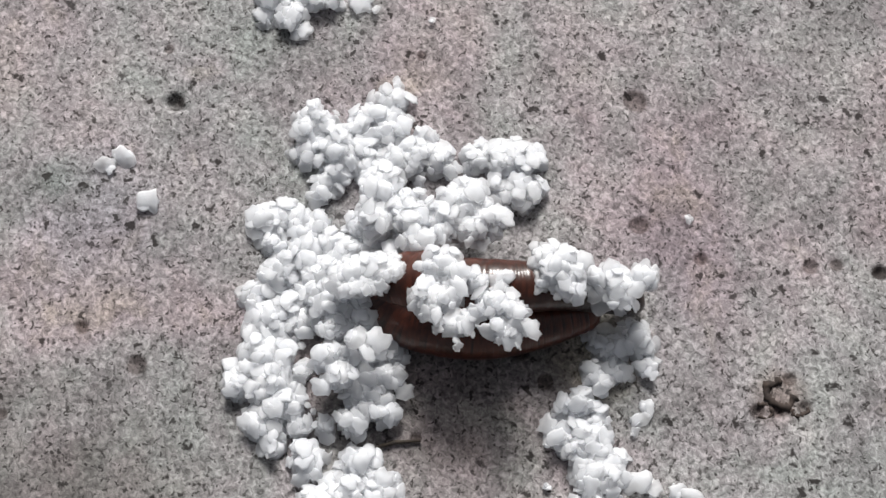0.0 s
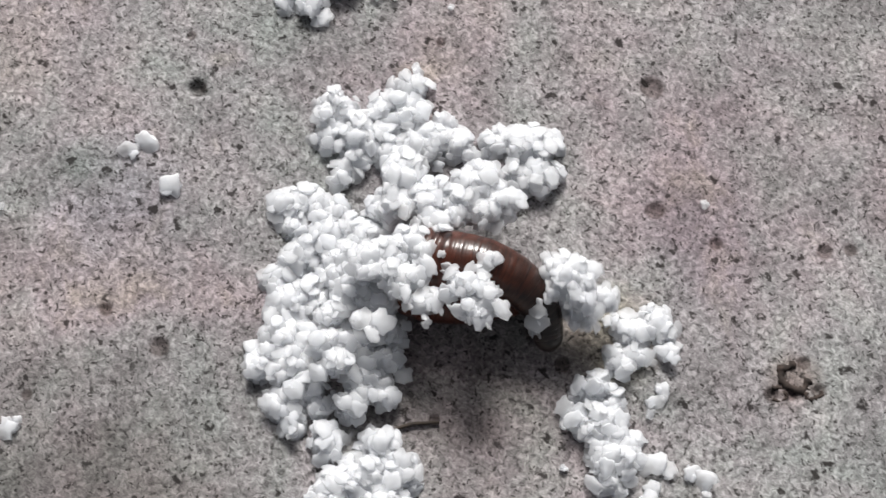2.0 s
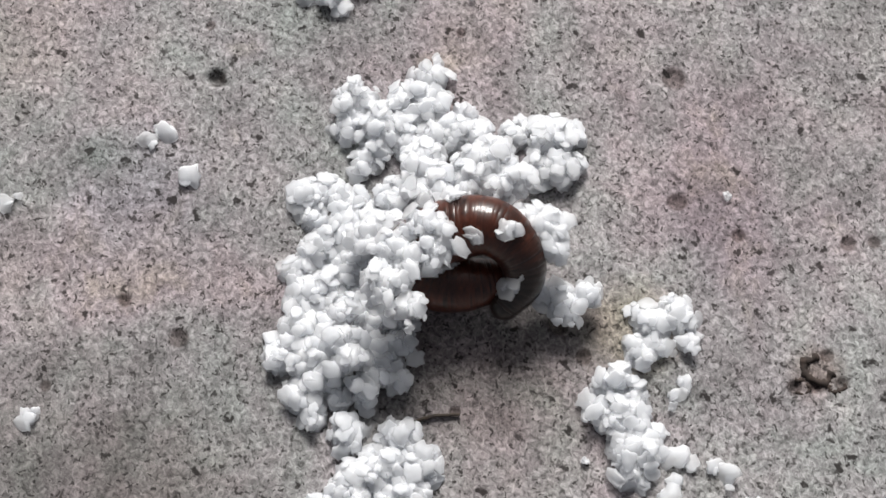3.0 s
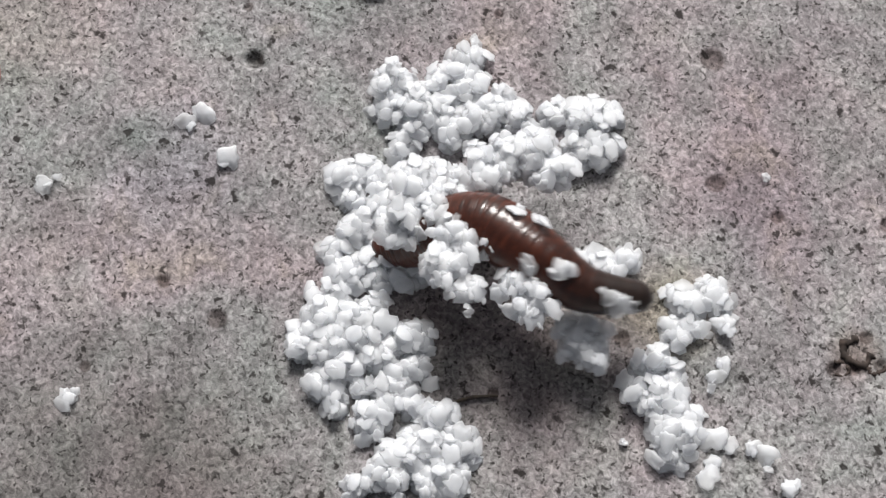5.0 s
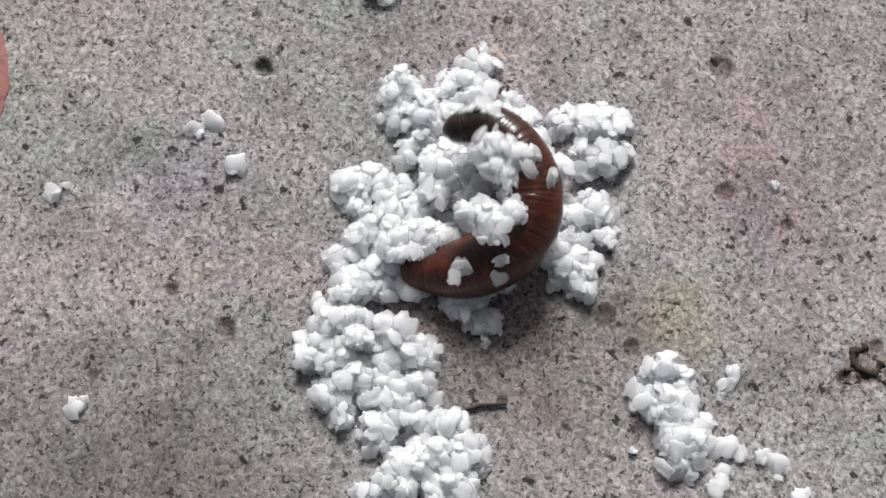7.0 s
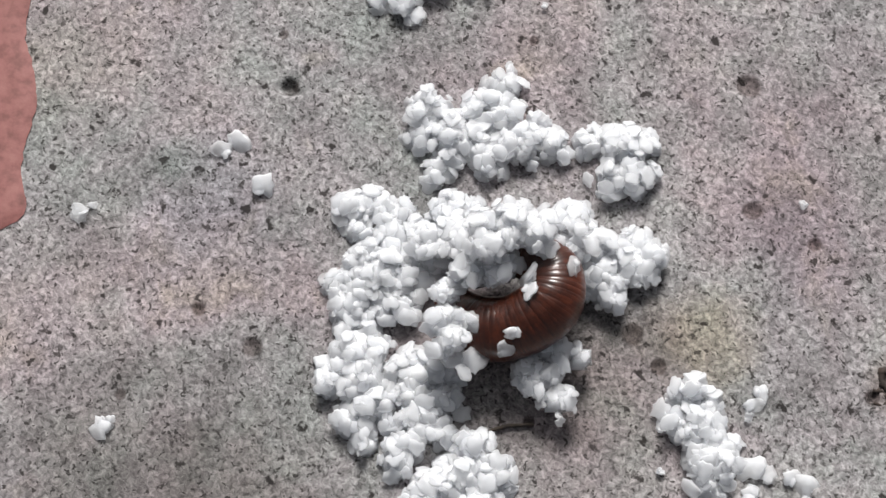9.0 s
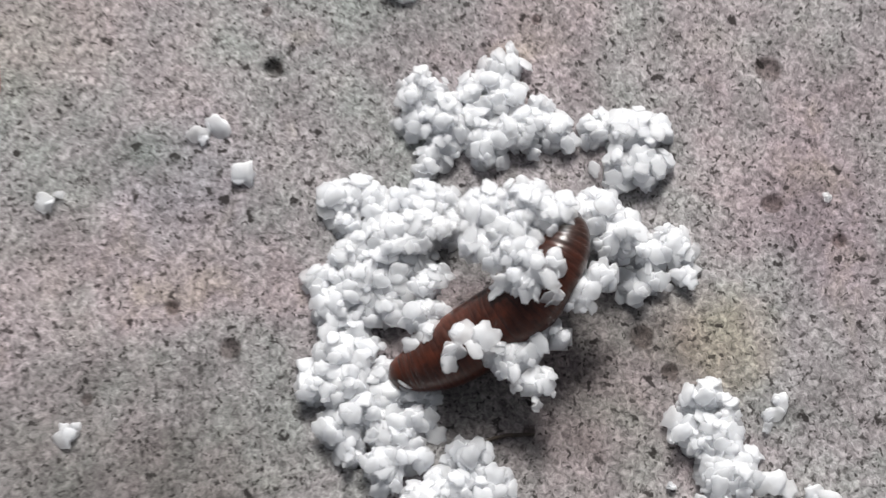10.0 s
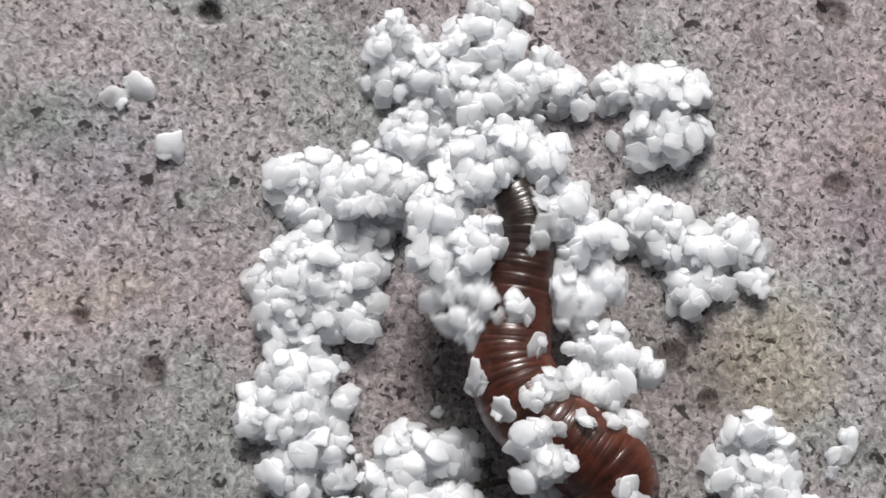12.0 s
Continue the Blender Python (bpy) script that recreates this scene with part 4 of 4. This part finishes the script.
    walk(MOVED["mid_b"], [(0, pose(0.00307, 0.00910, 0.00200, 0, 0, 0)), (0.6, pose(0.00320, 0.00901, 0.00200, 0, 0, 0)), (1.2, pose(0.00309, 0.00902, 0.00200, 0, 0, 0)), (1.9, pose(0.00345, 0.00887, 0.00200, 0, 0, 0)), (2.5, pose(0.00325, 0.00892, 0.00200, 0, 0, 0)), (3.2, pose(0.00317, 0.00910, 0.00200, 0, 0, 0)), (4.8, pose(-0.00164, 0.00454, 0.00500, 0, 0, 0)), (5.5, pose(-0.00177, 0.00217, 0.00800, 0, 0, 0)), (5.8, pose(-0.00374, 0.00428, 0.00400, 0, 0, 0)), (6, pose(-0.00213, 0.00876, 0.00200, 0, 0, 0)), (6.5, pose(0.00010, 0.00895, 0.00100, 0, 0, 0)), (6.7, pose(0.00023, 0.00881, 0.00100, 0, 0, 0)), (8.3, pose(0.00085, 0.00093, 0.00600, 0, 0, 0)), (8.5, pose(0.00108, 0.00050, 0.00600, 0, 0, 0)), (9, pose(0.00090, 0.00054, 0.00600, 0, 0, 0)), (9.5, pose(0.00101, 0.00086, 0.00600, 0, 0, 0)), (9.7, pose(0.00057, 0.00052, 0.00600, 0, 0, 0)), (10, pose(0.00226, 0.00236, 0.00700, 0, 0, 0)), (10.4, pose(0.00228, 0.00323, 0.00500, 0, 0, 0)), (10.6, pose(0.00186, 0.00208, 0.00500, 0, 0, 0)), (10.8, pose(0.00133, 0.00372, 0.00400, 0, 0, 0)), (11, pose(0.00174, 0.00509, 0.00300, 0, 0, 0)), (11.3, pose(0.00106, 0.00486, 0.00300, 0, 0, 0)), (11.5, pose(-0.00070, 0.00298, 0.00400, 0, 0, 0)), (11.7, pose(-0.00011, 0.00187, 0.00500, 0, 0, 0)), (11.85, pose(-0.00016, 0.00153, 0.00600, 0, 0, 0)), (12, pose(-0.00012, 0.00153, 0.00600, 0, 0, 0))])
    walk(MOVED["front_mid"], [(0, pose(0.00053, -0.00997, 0.00100, 0, 0, 0)), (0.6, pose(0.00052, -0.00998, 0.00100, 0, 0, 0)), (1.2, pose(-0.00052, -0.00990, 0.00100, 0, 0, 0)), (1.6, pose(-0.00079, -0.00994, 0.00100, 0, 0, 0)), (2.2, pose(-0.00191, -0.01015, 0.00100, 0, 0, 0)), (2.5, pose(-0.00246, -0.00988, 0.00100, 0, 0, 0)), (3.2, pose(-0.00223, -0.00913, 0.00100, 0, 0, 0)), (4.8, pose(-0.00439, -0.01306, 0.00000, 0, 0, 0)), (5.5, pose(-0.00483, -0.01380, 0.00000, 0, 0, 0)), (6.5, pose(-0.00500, -0.01417, 0.00000, 0, 0, 0)), (8.5, pose(-0.00492, -0.01368, 0.00000, 0, 0, 0)), (9.5, pose(-0.00501, -0.01354, 0.00000, 0, 0, 0)), (9.8, pose(-0.00549, -0.01414, 0.00000, 0, 0, 0)), (10, pose(-0.00674, -0.01473, 0.00000, 0, 0, 0)), (10.5, pose(-0.00686, -0.01449, 0.00000, 0, 0, 0)), (11, pose(-0.00545, -0.01429, 0.00000, 0, 0, 0)), (11.2, pose(-0.00467, -0.01510, 0.00000, 0, 0, 0)), (11.5, pose(-0.00421, -0.01635, 0.00000, 0, 0, 0)), (12, pose(-0.00243, -0.01750, 0.00000, 0, 0, 0))])
    walk(MOVED["east"], [(0, pose(0.02542, -0.00678, 0.00000, 0, 0, 0)), (0.6, pose(0.02574, -0.00684, 0.00000, 0, 0, 0)), (1.2, pose(0.02585, -0.00696, 0.00000, 0, 0, 0)), (1.9, pose(0.02605, -0.00692, 0.00000, 0, 0, 0)), (2.5, pose(0.02564, -0.00679, 0.00000, 0, 0, 0)), (3.2, pose(0.02590, -0.00669, 0.00000, 0, 0, 0)), (4.8, pose(0.02582, -0.00686, 0.00000, 0, 0, 0)), (5, pose(0.02554, -0.00672, 0.00000, 0, 0, 0)), (5.2, pose(0.02311, -0.00568, 0.00000, 0, 0, 0)), (5.4, pose(0.01968, -0.00220, 0.00100, 0, 0, 0)), (5.6, pose(0.01607, 0.00071, 0.00150, 0, 0, 0)), (5.8, pose(0.01309, 0.00282, 0.00100, 0, 0, 0)), (6, pose(0.01318, 0.00297, 0.00000, 0, 0, 0)), (6.5, pose(0.01309, 0.00329, 0.00000, 0, 0, 0)), (8.3, pose(0.01445, 0.00170, 0.00000, 0, 0, 0)), (8.5, pose(0.01473, 0.00138, 0.00000, 0, 0, 0)), (9, pose(0.01478, 0.00142, 0.00000, 0, 0, 0)), (9.5, pose(0.01502, 0.00108, 0.00000, 0, 0, 0)), (9.8, pose(0.01649, 0.00122, 0.00000, 0, 0, 0)), (10, pose(0.01707, 0.00095, 0.00000, 0, 0, 0)), (10.5, pose(0.01798, 0.00074, 0.00000, 0, 0, 0)), (11, pose(0.01813, 0.00058, 0.00000, 0, 0, 0)), (11.5, pose(0.01883, 0.00063, 0.00000, 0, 0, 0)), (12, pose(0.01898, 0.00069, 0.00000, 0, 0, 0))])
    walk(MOVED["end_a"], [(0, pose(0.01884, -0.00058, 0.00800, 0, 0, 0)), (0.6, pose(0.01881, -0.00021, 0.00800, 0, 0, 0)), (1.2, pose(0.01681, 0.00033, 0.00800, 0, 0, 0)), (1.6, pose(0.01825, -0.00147, 0.00700, 0, 0, 0)), (1.9, pose(0.01837, -0.00224, 0.00700, 0, 0, 0)), (2.2, pose(0.01749, -0.00392, 0.00600, 0, 0, 0)), (2.5, pose(0.01590, -0.00451, 0.00600, 0, 0, 0)), (2.8, pose(0.01569, -0.00331, 0.00600, 0, 0, 0)), (3, pose(0.01358, 0.00127, 0.00700, 0, 0, 0)), (3.2, pose(0.01311, -0.00102, 0.00800, 0, 0, 0)), (4.8, pose(0.00640, -0.00639, 0.00900, 0, 0, 0)), (5, pose(0.01368, -0.01047, 0.00300, 0, 0, 0)), (5.2, pose(0.01450, -0.00792, 0.00600, 0, 0, 0)), (5.5, pose(0.01119, -0.00541, 0.00600, 0, 0, 0)), (5.8, pose(0.01067, -0.00123, 0.00300, 0, 0, 0)), (6, pose(0.01282, -0.00119, 0.00000, 0, 0, 0)), (6.5, pose(0.01242, -0.00173, 0.00000, 0, 0, 0)), (6.7, pose(0.01238, -0.00187, 0.00000, 0, 0, 0)), (8.3, pose(0.01044, -0.00008, 0.00100, 0, 0, 0)), (8.5, pose(0.01082, -0.00110, 0.00100, 0, 0, 0)), (9.5, pose(0.01307, -0.00069, 0.00100, 0, 0, 0)), (9.8, pose(0.01161, 0.00392, 0.00200, 0, 0, 0)), (10, pose(0.01207, 0.00355, 0.00200, 0, 0, 0)), (10.5, pose(0.01332, 0.00322, 0.00100, 0, 0, 0)), (11, pose(0.01358, 0.00211, 0.00100, 0, 0, 0)), (11.5, pose(0.01368, 0.00336, 0.00000, 0, 0, 0)), (12, pose(0.01394, 0.00331, 0.00000, 0, 0, 0))])
    walk(MOVED["end_b"], [(0, pose(0.02494, -0.00139, 0.00600, 0, 0, 0)), (0.6, pose(0.02546, -0.00159, 0.00600, 0, 0, 0)), (1.2, pose(0.02298, -0.00245, 0.00500, 0, 0, 0)), (1.6, pose(0.02093, -0.00314, 0.00400, 0, 0, 0)), (1.9, pose(0.02023, -0.00363, 0.00400, 0, 0, 0)), (2.2, pose(0.01801, -0.00677, 0.00200, 0, 0, 0)), (2.5, pose(0.01583, -0.00821, 0.00200, 0, 0, 0)), (2.8, pose(0.01591, -0.00641, 0.00200, 0, 0, 0)), (3, pose(0.01599, -0.00435, 0.00200, 0, 0, 0)), (3.2, pose(0.01565, -0.00501, 0.00200, 0, 0, 0)), (3.8, pose(0.01740, -0.00483, 0.00100, 0, 0, 0)), (4.8, pose(0.01625, -0.00262, 0.00000, 0, 0, 0)), (5, pose(0.01623, -0.00249, 0.00100, 0, 0, 0)), (5.2, pose(0.01716, -0.00236, 0.00800, 0, 0, 0)), (5.4, pose(0.01181, -0.00034, 0.00700, 0, 0, 0)), (5.5, pose(0.01042, -0.00006, 0.00700, 0, 0, 0)), (5.8, pose(0.00667, 0.00175, 0.00800, 0, 0, 0)), (6, pose(0.00563, -0.00106, 0.00700, 0, 0, 0)), (6.2, pose(0.00334, -0.00205, 0.00400, 0, 0, 0)), (6.5, pose(0.00340, -0.00350, 0.00300, 0, 0, 0)), (6.7, pose(0.00319, 0.00101, 0.00900, 0, 0, 0)), (8.3, pose(0.01323, 0.00021, 0.00100, 0, 0, 0)), (8.5, pose(0.01365, 0.00094, 0.00100, 0, 0, 0)), (9.5, pose(0.01670, 0.00077, 0.00100, 0, 0, 0)), (10, pose(0.00927, -0.00274, 0.00500, 0, 0, 0)), (10.3, pose(0.01046, -0.00349, 0.00400, 0, 0, 0)), (10.6, pose(0.00983, -0.00348, 0.00400, 0, 0, 0)), (10.8, pose(0.01038, -0.00324, 0.00300, 0, 0, 0)), (11, pose(0.01246, -0.00281, 0.00300, 0, 0, 0)), (11.3, pose(0.01091, -0.00340, 0.00300, 0, 0, 0)), (11.5, pose(0.00943, -0.00514, 0.00400, 0, 0, 0)), (11.7, pose(0.00891, -0.00548, 0.00400, 0, 0, 0)), (12, pose(0.00812, -0.00303, 0.00500, 0, 0, 0))])
    walk(MOVED["front_a"], [(0, pose(0.00808, -0.00318, 0.00850, 0, 0, 0)), (0.6, pose(0.00800, -0.00313, 0.00850, 0, 0, 0)), (1.2, pose(0.00677, -0.00233, 0.00850, 0, 0, 0)), (1.6, pose(0.00464, -0.00255, 0.00700, 0, 0, 0)), (1.9, pose(0.00369, -0.00208, 0.00700, 0, 0, 0)), (2.2, pose(0.00280, -0.00236, 0.00700, 0, 0, 0)), (2.5, pose(0.00208, -0.00212, 0.00700, 0, 0, 0)), (2.8, pose(0.00159, -0.00143, 0.00700, 0, 0, 0)), (3, pose(-0.00024, -0.00398, 0.00850)), (3.2, pose(0.00045, -0.00288, 0.00850)), (4.8, pose(0.00270, -0.00720, 0.00800, 0, 0, 0)), (5, pose(0.00171, -0.00403, 0.00800, 0, 0, 0)), (5.2, pose(0.00054, -0.00481, 0.00400, 0, 0, 0)), (5.5, pose(0.00040, -0.00425, 0.00300, 0, 0, 0)), (5.8, pose(0.00043, -0.00440, 0.00200, 0, 0, 0)), (6, pose(0.00072, -0.00469, 0.00100, 0, 0, 0)), (6.5, pose(0.00205, -0.00435, 0.00000, 0, 0, 0)), (6.7, pose(0.00218, -0.00419, 0.00000, 0, 0, 0)), (8.3, pose(0.00691, -0.00953, 0.00300, 0, 0, 0)), (8.5, pose(0.00732, -0.01052, 0.00200, 0, 0, 0)), (9, pose(0.00710, -0.01047, 0.00200, 0, 0, 0)), (9.5, pose(0.00736, -0.01037, 0.00200, 0, 0, 0)), (9.8, pose(0.00744, -0.00949, 0.00300, 0, 0, 0)), (10, pose(0.00478, -0.00869, 0.00400, 0, 0, 0)), (10.2, pose(0.00532, -0.00857, 0.00400, 0, 0, 0)), (10.5, pose(0.00736, -0.01002, 0.00200, 0, 0, 0)), (10.8, pose(0.00736, -0.00942, 0.00200, 0, 0, 0)), (11, pose(0.00925, -0.00957, 0.00200, 0, 0, 0)), (11.3, pose(0.00829, -0.00898, 0.00200, 0, 0, 0)), (11.4, pose(0.01055, -0.00898, 0.00300, 0, 0, 0)), (11.5, pose(0.00947, -0.01070, 0.00600, 0, 0, 0)), (12, pose(0.01036, -0.00976, 0.00500, 0, 0, 0))])
    walk(MOVED["front_b"], [(0, pose(0.01332, -0.00475, 0.00900, 0, 0, 0)), (0.6, pose(0.01354, -0.00442, 0.00900, 0, 0, 0)), (1.2, pose(0.01183, -0.00335, 0.00900, 0, 0, 0)), (1.6, pose(0.00997, -0.00403, 0.00900, 0, 0, 0)), (1.9, pose(0.00903, -0.00439, 0.00900, 0, 0, 0)), (2.2, pose(0.00867, -0.00450, 0.00900, 0, 0, 0)), (2.5, pose(0.00818, -0.00565, 0.00900, 0, 0, 0)), (2.8, pose(0.00931, -0.00420, 0.00900, 0, 0, 0)), (3, pose(0.00297, 0.00089, 0.00900, 0, 0, 0)), (3.2, pose(0.00474, 0.00008, 0.00900, 0, 0, 0)), (4.8, pose(0.00376, -0.00584, 0.00900, 0, 0, 0)), (5, pose(0.00809, -0.00681, 0.00800, 0, 0, 0)), (5.2, pose(0.00431, 0.00184, 0.00900, 0, 0, 0)), (5.5, pose(0.00147, -0.00128, 0.00900, 0, 0, 0)), (5.8, pose(0.00288, 0.00198, 0.00900, 0, 0, 0)), (6, pose(-0.00461, -0.00001, 0.00900, 0, 0, 0)), (6.1, pose(-0.00655, -0.00040, 0.00900, 0, 0, 0)), (6.2, pose(-0.00900, -0.00191, 0.00900, 0, 0, 0)), (6.3, pose(-0.01153, 0.00052, 0.00900, 0, 0, 0)), (6.4, pose(-0.01133, 0.00069, 0.00900, 0, 0, 0)), (6.5, pose(-0.00640, 0.00889, 0.00900, 0, 0, 0)), (6.6, pose(-0.00160, 0.01543, 0.00900, 0, 0, 0)), (6.7, pose(0.00435, 0.01313, 0.00900, 0, 0, 0)), (8.3, pose(0.00634, 0.00139, 0.00800, 0, 0, 0)), (8.5, pose(0.00898, 0.00192, 0.00600, 0, 0, 0)), (9.5, pose(0.00823, 0.00350, 0.00500, 0, 0, 0)), (9.8, pose(0.00810, 0.00027, 0.00800, 0, 0, 0)), (10, pose(0.00422, -0.00135, 0.00800, 0, 0, 0)), (10.2, pose(0.00523, -0.00248, 0.00900, 0, 0, 0)), (10.5, pose(0.00468, -0.00010, 0.00900, 0, 0, 0)), (10.8, pose(0.00365, -0.00093, 0.00800, 0, 0, 0)), (11, pose(0.00271, -0.00151, 0.00800, 0, 0, 0)), (11.3, pose(0.00180, -0.00128, 0.00800, 0, 0, 0)), (11.4, pose(0.00080, -0.00221, 0.00700, 0, 0, 0)), (11.5, pose(0.00314, -0.00182, 0.00900, 0, 0, 0)), (11.7, pose(0.00238, -0.00100, 0.00900, 0, 0, 0)), (12, pose(0.00070, -0.00331, 0.00600, 0, 0, 0))])
    walk(MOVED["side"], [(0, pose(0.00061, -0.00622, 0.00580)), (1.2, pose(0.00030, -0.00655, 0.00580)), (2.5, pose(-0.00118, -0.00580, 0.00580)), (3.2, pose(-0.00115, -0.00594, 0.00730)), (4.8, pose(-0.00602, -0.00779, 0.00200, 0, 0, 0)), (5.5, pose(-0.00675, -0.00768, 0.00200, 0, 0, 0)), (6.5, pose(-0.00649, -0.00692, 0.00200, 0, 0, 0)), (8.3, pose(-0.00122, -0.00978, 0.00400, 0, 0, 0)), (8.5, pose(-0.00164, -0.00991, 0.00400, 0, 0, 0)), (9.5, pose(0.00004, -0.00868, 0.00400, 0, 0, 0)), (9.8, pose(0.00048, -0.01002, 0.00500, 0, 0, 0)), (10, pose(0.00032, -0.00774, 0.00800, 0, 0, 0)), (10.2, pose(0.00049, -0.00765, 0.00800, 0, 0, 0)), (10.5, pose(0.00149, -0.01004, 0.00700, 0, 0, 0)), (10.8, pose(0.00255, -0.00948, 0.00700, 0, 0, 0)), (11, pose(0.00273, -0.01008, 0.00600, 0, 0, 0)), (11.2, pose(0.00412, -0.01121, 0.00500, 0, 0, 0)), (11.4, pose(0.00702, -0.01555, 0.00600, 0, 0, 0)), (11.5, pose(0.00759, -0.01646, 0.00600, 0, 0, 0)), (12, pose(0.00594, -0.01544, 0.00400, 0, 0, 0))])
    walk(MOVED["trail"], [(0, pose(-0.00267, -0.00724, 0.00350)), (3.2, pose(-0.00556, -0.00824, 0.00350)), (4.8, pose(-0.00660, -0.00923, 0.00100, 0, 0, 0)), (6.5, pose(-0.01039, -0.00750, 0.00100, 0, 0, 0)), (8.3, pose(-0.00472, -0.00568, 0.00540)), (8.5, pose(-0.00406, -0.00665, 0.00540)), (9, pose(-0.00277, -0.00578, 0.00540)), (9.5, pose(-0.00168, -0.00505, 0.00540)), (9.8, pose(-0.00263, -0.00739, 0.00300, 0, 0, 0)), (10, pose(-0.00401, -0.00456, 0.00300, 0, 0, 0)), (10.2, pose(-0.00374, -0.00531, 0.00300, 0, 0, 0)), (10.5, pose(-0.00325, -0.00741, 0.00400, 0, 0, 0)), (11, pose(-0.00177, -0.00687, 0.00400, 0, 0, 0)), (11.2, pose(-0.00150, -0.00814, 0.00500, 0, 0, 0)), (11.3, pose(-0.00069, -0.00887, 0.00700, 0, 0, 0)), (11.4, pose(0.00374, -0.01119, 0.00700, 0, 0, 0)), (11.5, pose(0.00416, -0.01381, 0.00700, 0, 0, 0)), (11.7, pose(0.00555, -0.01387, 0.00700, 0, 0, 0)), (12, pose(0.00587, -0.01285, 0.00700, 0, 0, 0))])
    walk(MOVED["mid_c"], [(0, pose(0.01055, 0.00686, 0.00400, 0, 0, 0)), (0.6, pose(0.01044, 0.00696, 0.00400, 0, 0, 0)), (1.2, pose(0.01026, 0.00725, 0.00400, 0, 0, 0)), (1.6, pose(0.01057, 0.00714, 0.00450, 0, 0, 0)), (1.9, pose(0.01016, 0.00705, 0.00450, 0, 0, 0)), (2.2, pose(0.01009, 0.00663, 0.00450, 0, 0, 0)), (2.5, pose(0.00960, 0.00622, 0.00500, 0, 0, 0)), (2.8, pose(0.00909, 0.00687, 0.00500, 0, 0, 0)), (3, pose(0.00909, 0.00802, 0.00600, 0, 0, 0)), (3.2, pose(0.00871, 0.00765, 0.00600, 0, 0, 0)), (4.8, pose(0.00973, 0.00776, 0.00500, 0, 0, 0)), (5.2, pose(0.00929, 0.00541, 0.00700, 0, 0, 0)), (5.5, pose(0.00989, 0.00389, 0.00800, 0, 0, 0)), (5.8, pose(0.00545, 0.01014, 0.00500, 0, 0, 0)), (6, pose(0.00661, 0.00993, 0.00400, 0, 0, 0)), (6.2, pose(0.00706, 0.00964, 0.00300, 0, 0, 0)), (6.5, pose(0.00689, 0.01038, 0.00200, 0, 0, 0)), (6.7, pose(0.00758, 0.01024, 0.00200, 0, 0, 0)), (8.3, pose(0.00905, 0.00311, 0.00200, 0, 0, 0)), (8.5, pose(0.00946, 0.00356, 0.00200, 0, 0, 0)), (9, pose(0.00967, 0.00360, 0.00200, 0, 0, 0)), (9.5, pose(0.01114, 0.00306, 0.00200, 0, 0, 0)), (9.8, pose(0.01154, 0.00358, 0.00300, 0, 0, 0)), (10, pose(0.01150, 0.00348, 0.00300, 0, 0, 0)), (10.2, pose(0.01138, 0.00303, 0.00300, 0, 0, 0)), (10.5, pose(0.00775, 0.00153, 0.00700, 0, 0, 0)), (10.8, pose(0.00775, 0.00178, 0.00700, 0, 0, 0)), (11, pose(0.00916, 0.00114, 0.00700, 0, 0, 0)), (11.3, pose(0.00861, -0.00008, 0.00700, 0, 0, 0)), (11.5, pose(0.00769, -0.00545, 0.00600, 0, 0, 0)), (11.7, pose(0.00664, -0.00138, 0.00600, 0, 0, 0)), (11.85, pose(0.00756, 0.00164, 0.00500, 0, 0, 0)), (12, pose(0.00757, 0.00185, 0.00500, 0, 0, 0))])
    walk(MOVED["cap"], [(0, pose(0.00127, -0.00014, 0.00680)), (0.6, pose(0.00131, -0.00014, 0.00680)), (1.2, pose(0.00127, -0.00007, 0.00680)), (1.6, pose(0.00122, -0.00020, 0.00680)), (2, pose(0.00119, 0.00000, 0.00680)), (2.5, pose(0.00073, 0.00040, 0.00680)), (3, pose(-0.00114, 0.00241, 0.00450, 0, 0, 0)), (3.2, pose(-0.00013, 0.00175, 0.00450, 0, 0, 0)), (4, pose(-0.00029, 0.00164, 0.00500, 0, 0, 0)), (4.8, pose(-0.00080, 0.00192, 0.00500, 0, 0, 0)), (5, pose(-0.00183, 0.00090, 0.00500, 0, 0, 0)), (5.5, pose(-0.00257, 0.00103, 0.00800, 0, 0, 0)), (5.8, pose(-0.00257, -0.00157, 0.00500, 0, 0, 0)), (6, pose(-0.00422, -0.00183, 0.00400, 0, 0, 0)), (6.3, pose(-0.00473, -0.00414, 0.00200, 0, 0, 0)), (6.5, pose(-0.00375, -0.00235, 0.00300, 0, 0, 0)), (6.7, pose(-0.00280, -0.00046, 0.00300, 0, 0, 0)), (8.3, pose(-0.00238, 0.00268, 0.00250, 0, 0, 0)), (9.5, pose(-0.00273, 0.00375, 0.00250, 0, 0, 0)), (10, pose(-0.00492, 0.00349, 0.00200, 0, 0, 0)), (10.5, pose(-0.00540, 0.00209, 0.00200, 0, 0, 0)), (11.3, pose(-0.00539, 0.00190, 0.00200, 0, 0, 0)), (11.5, pose(-0.00550, 0.00489, 0.00300, 0, 0, 0)), (11.7, pose(-0.00530, 0.00566, 0.00200, 0, 0, 0)), (12, pose(-0.00534, 0.00607, 0.00200, 0, 0, 0))])


motions()
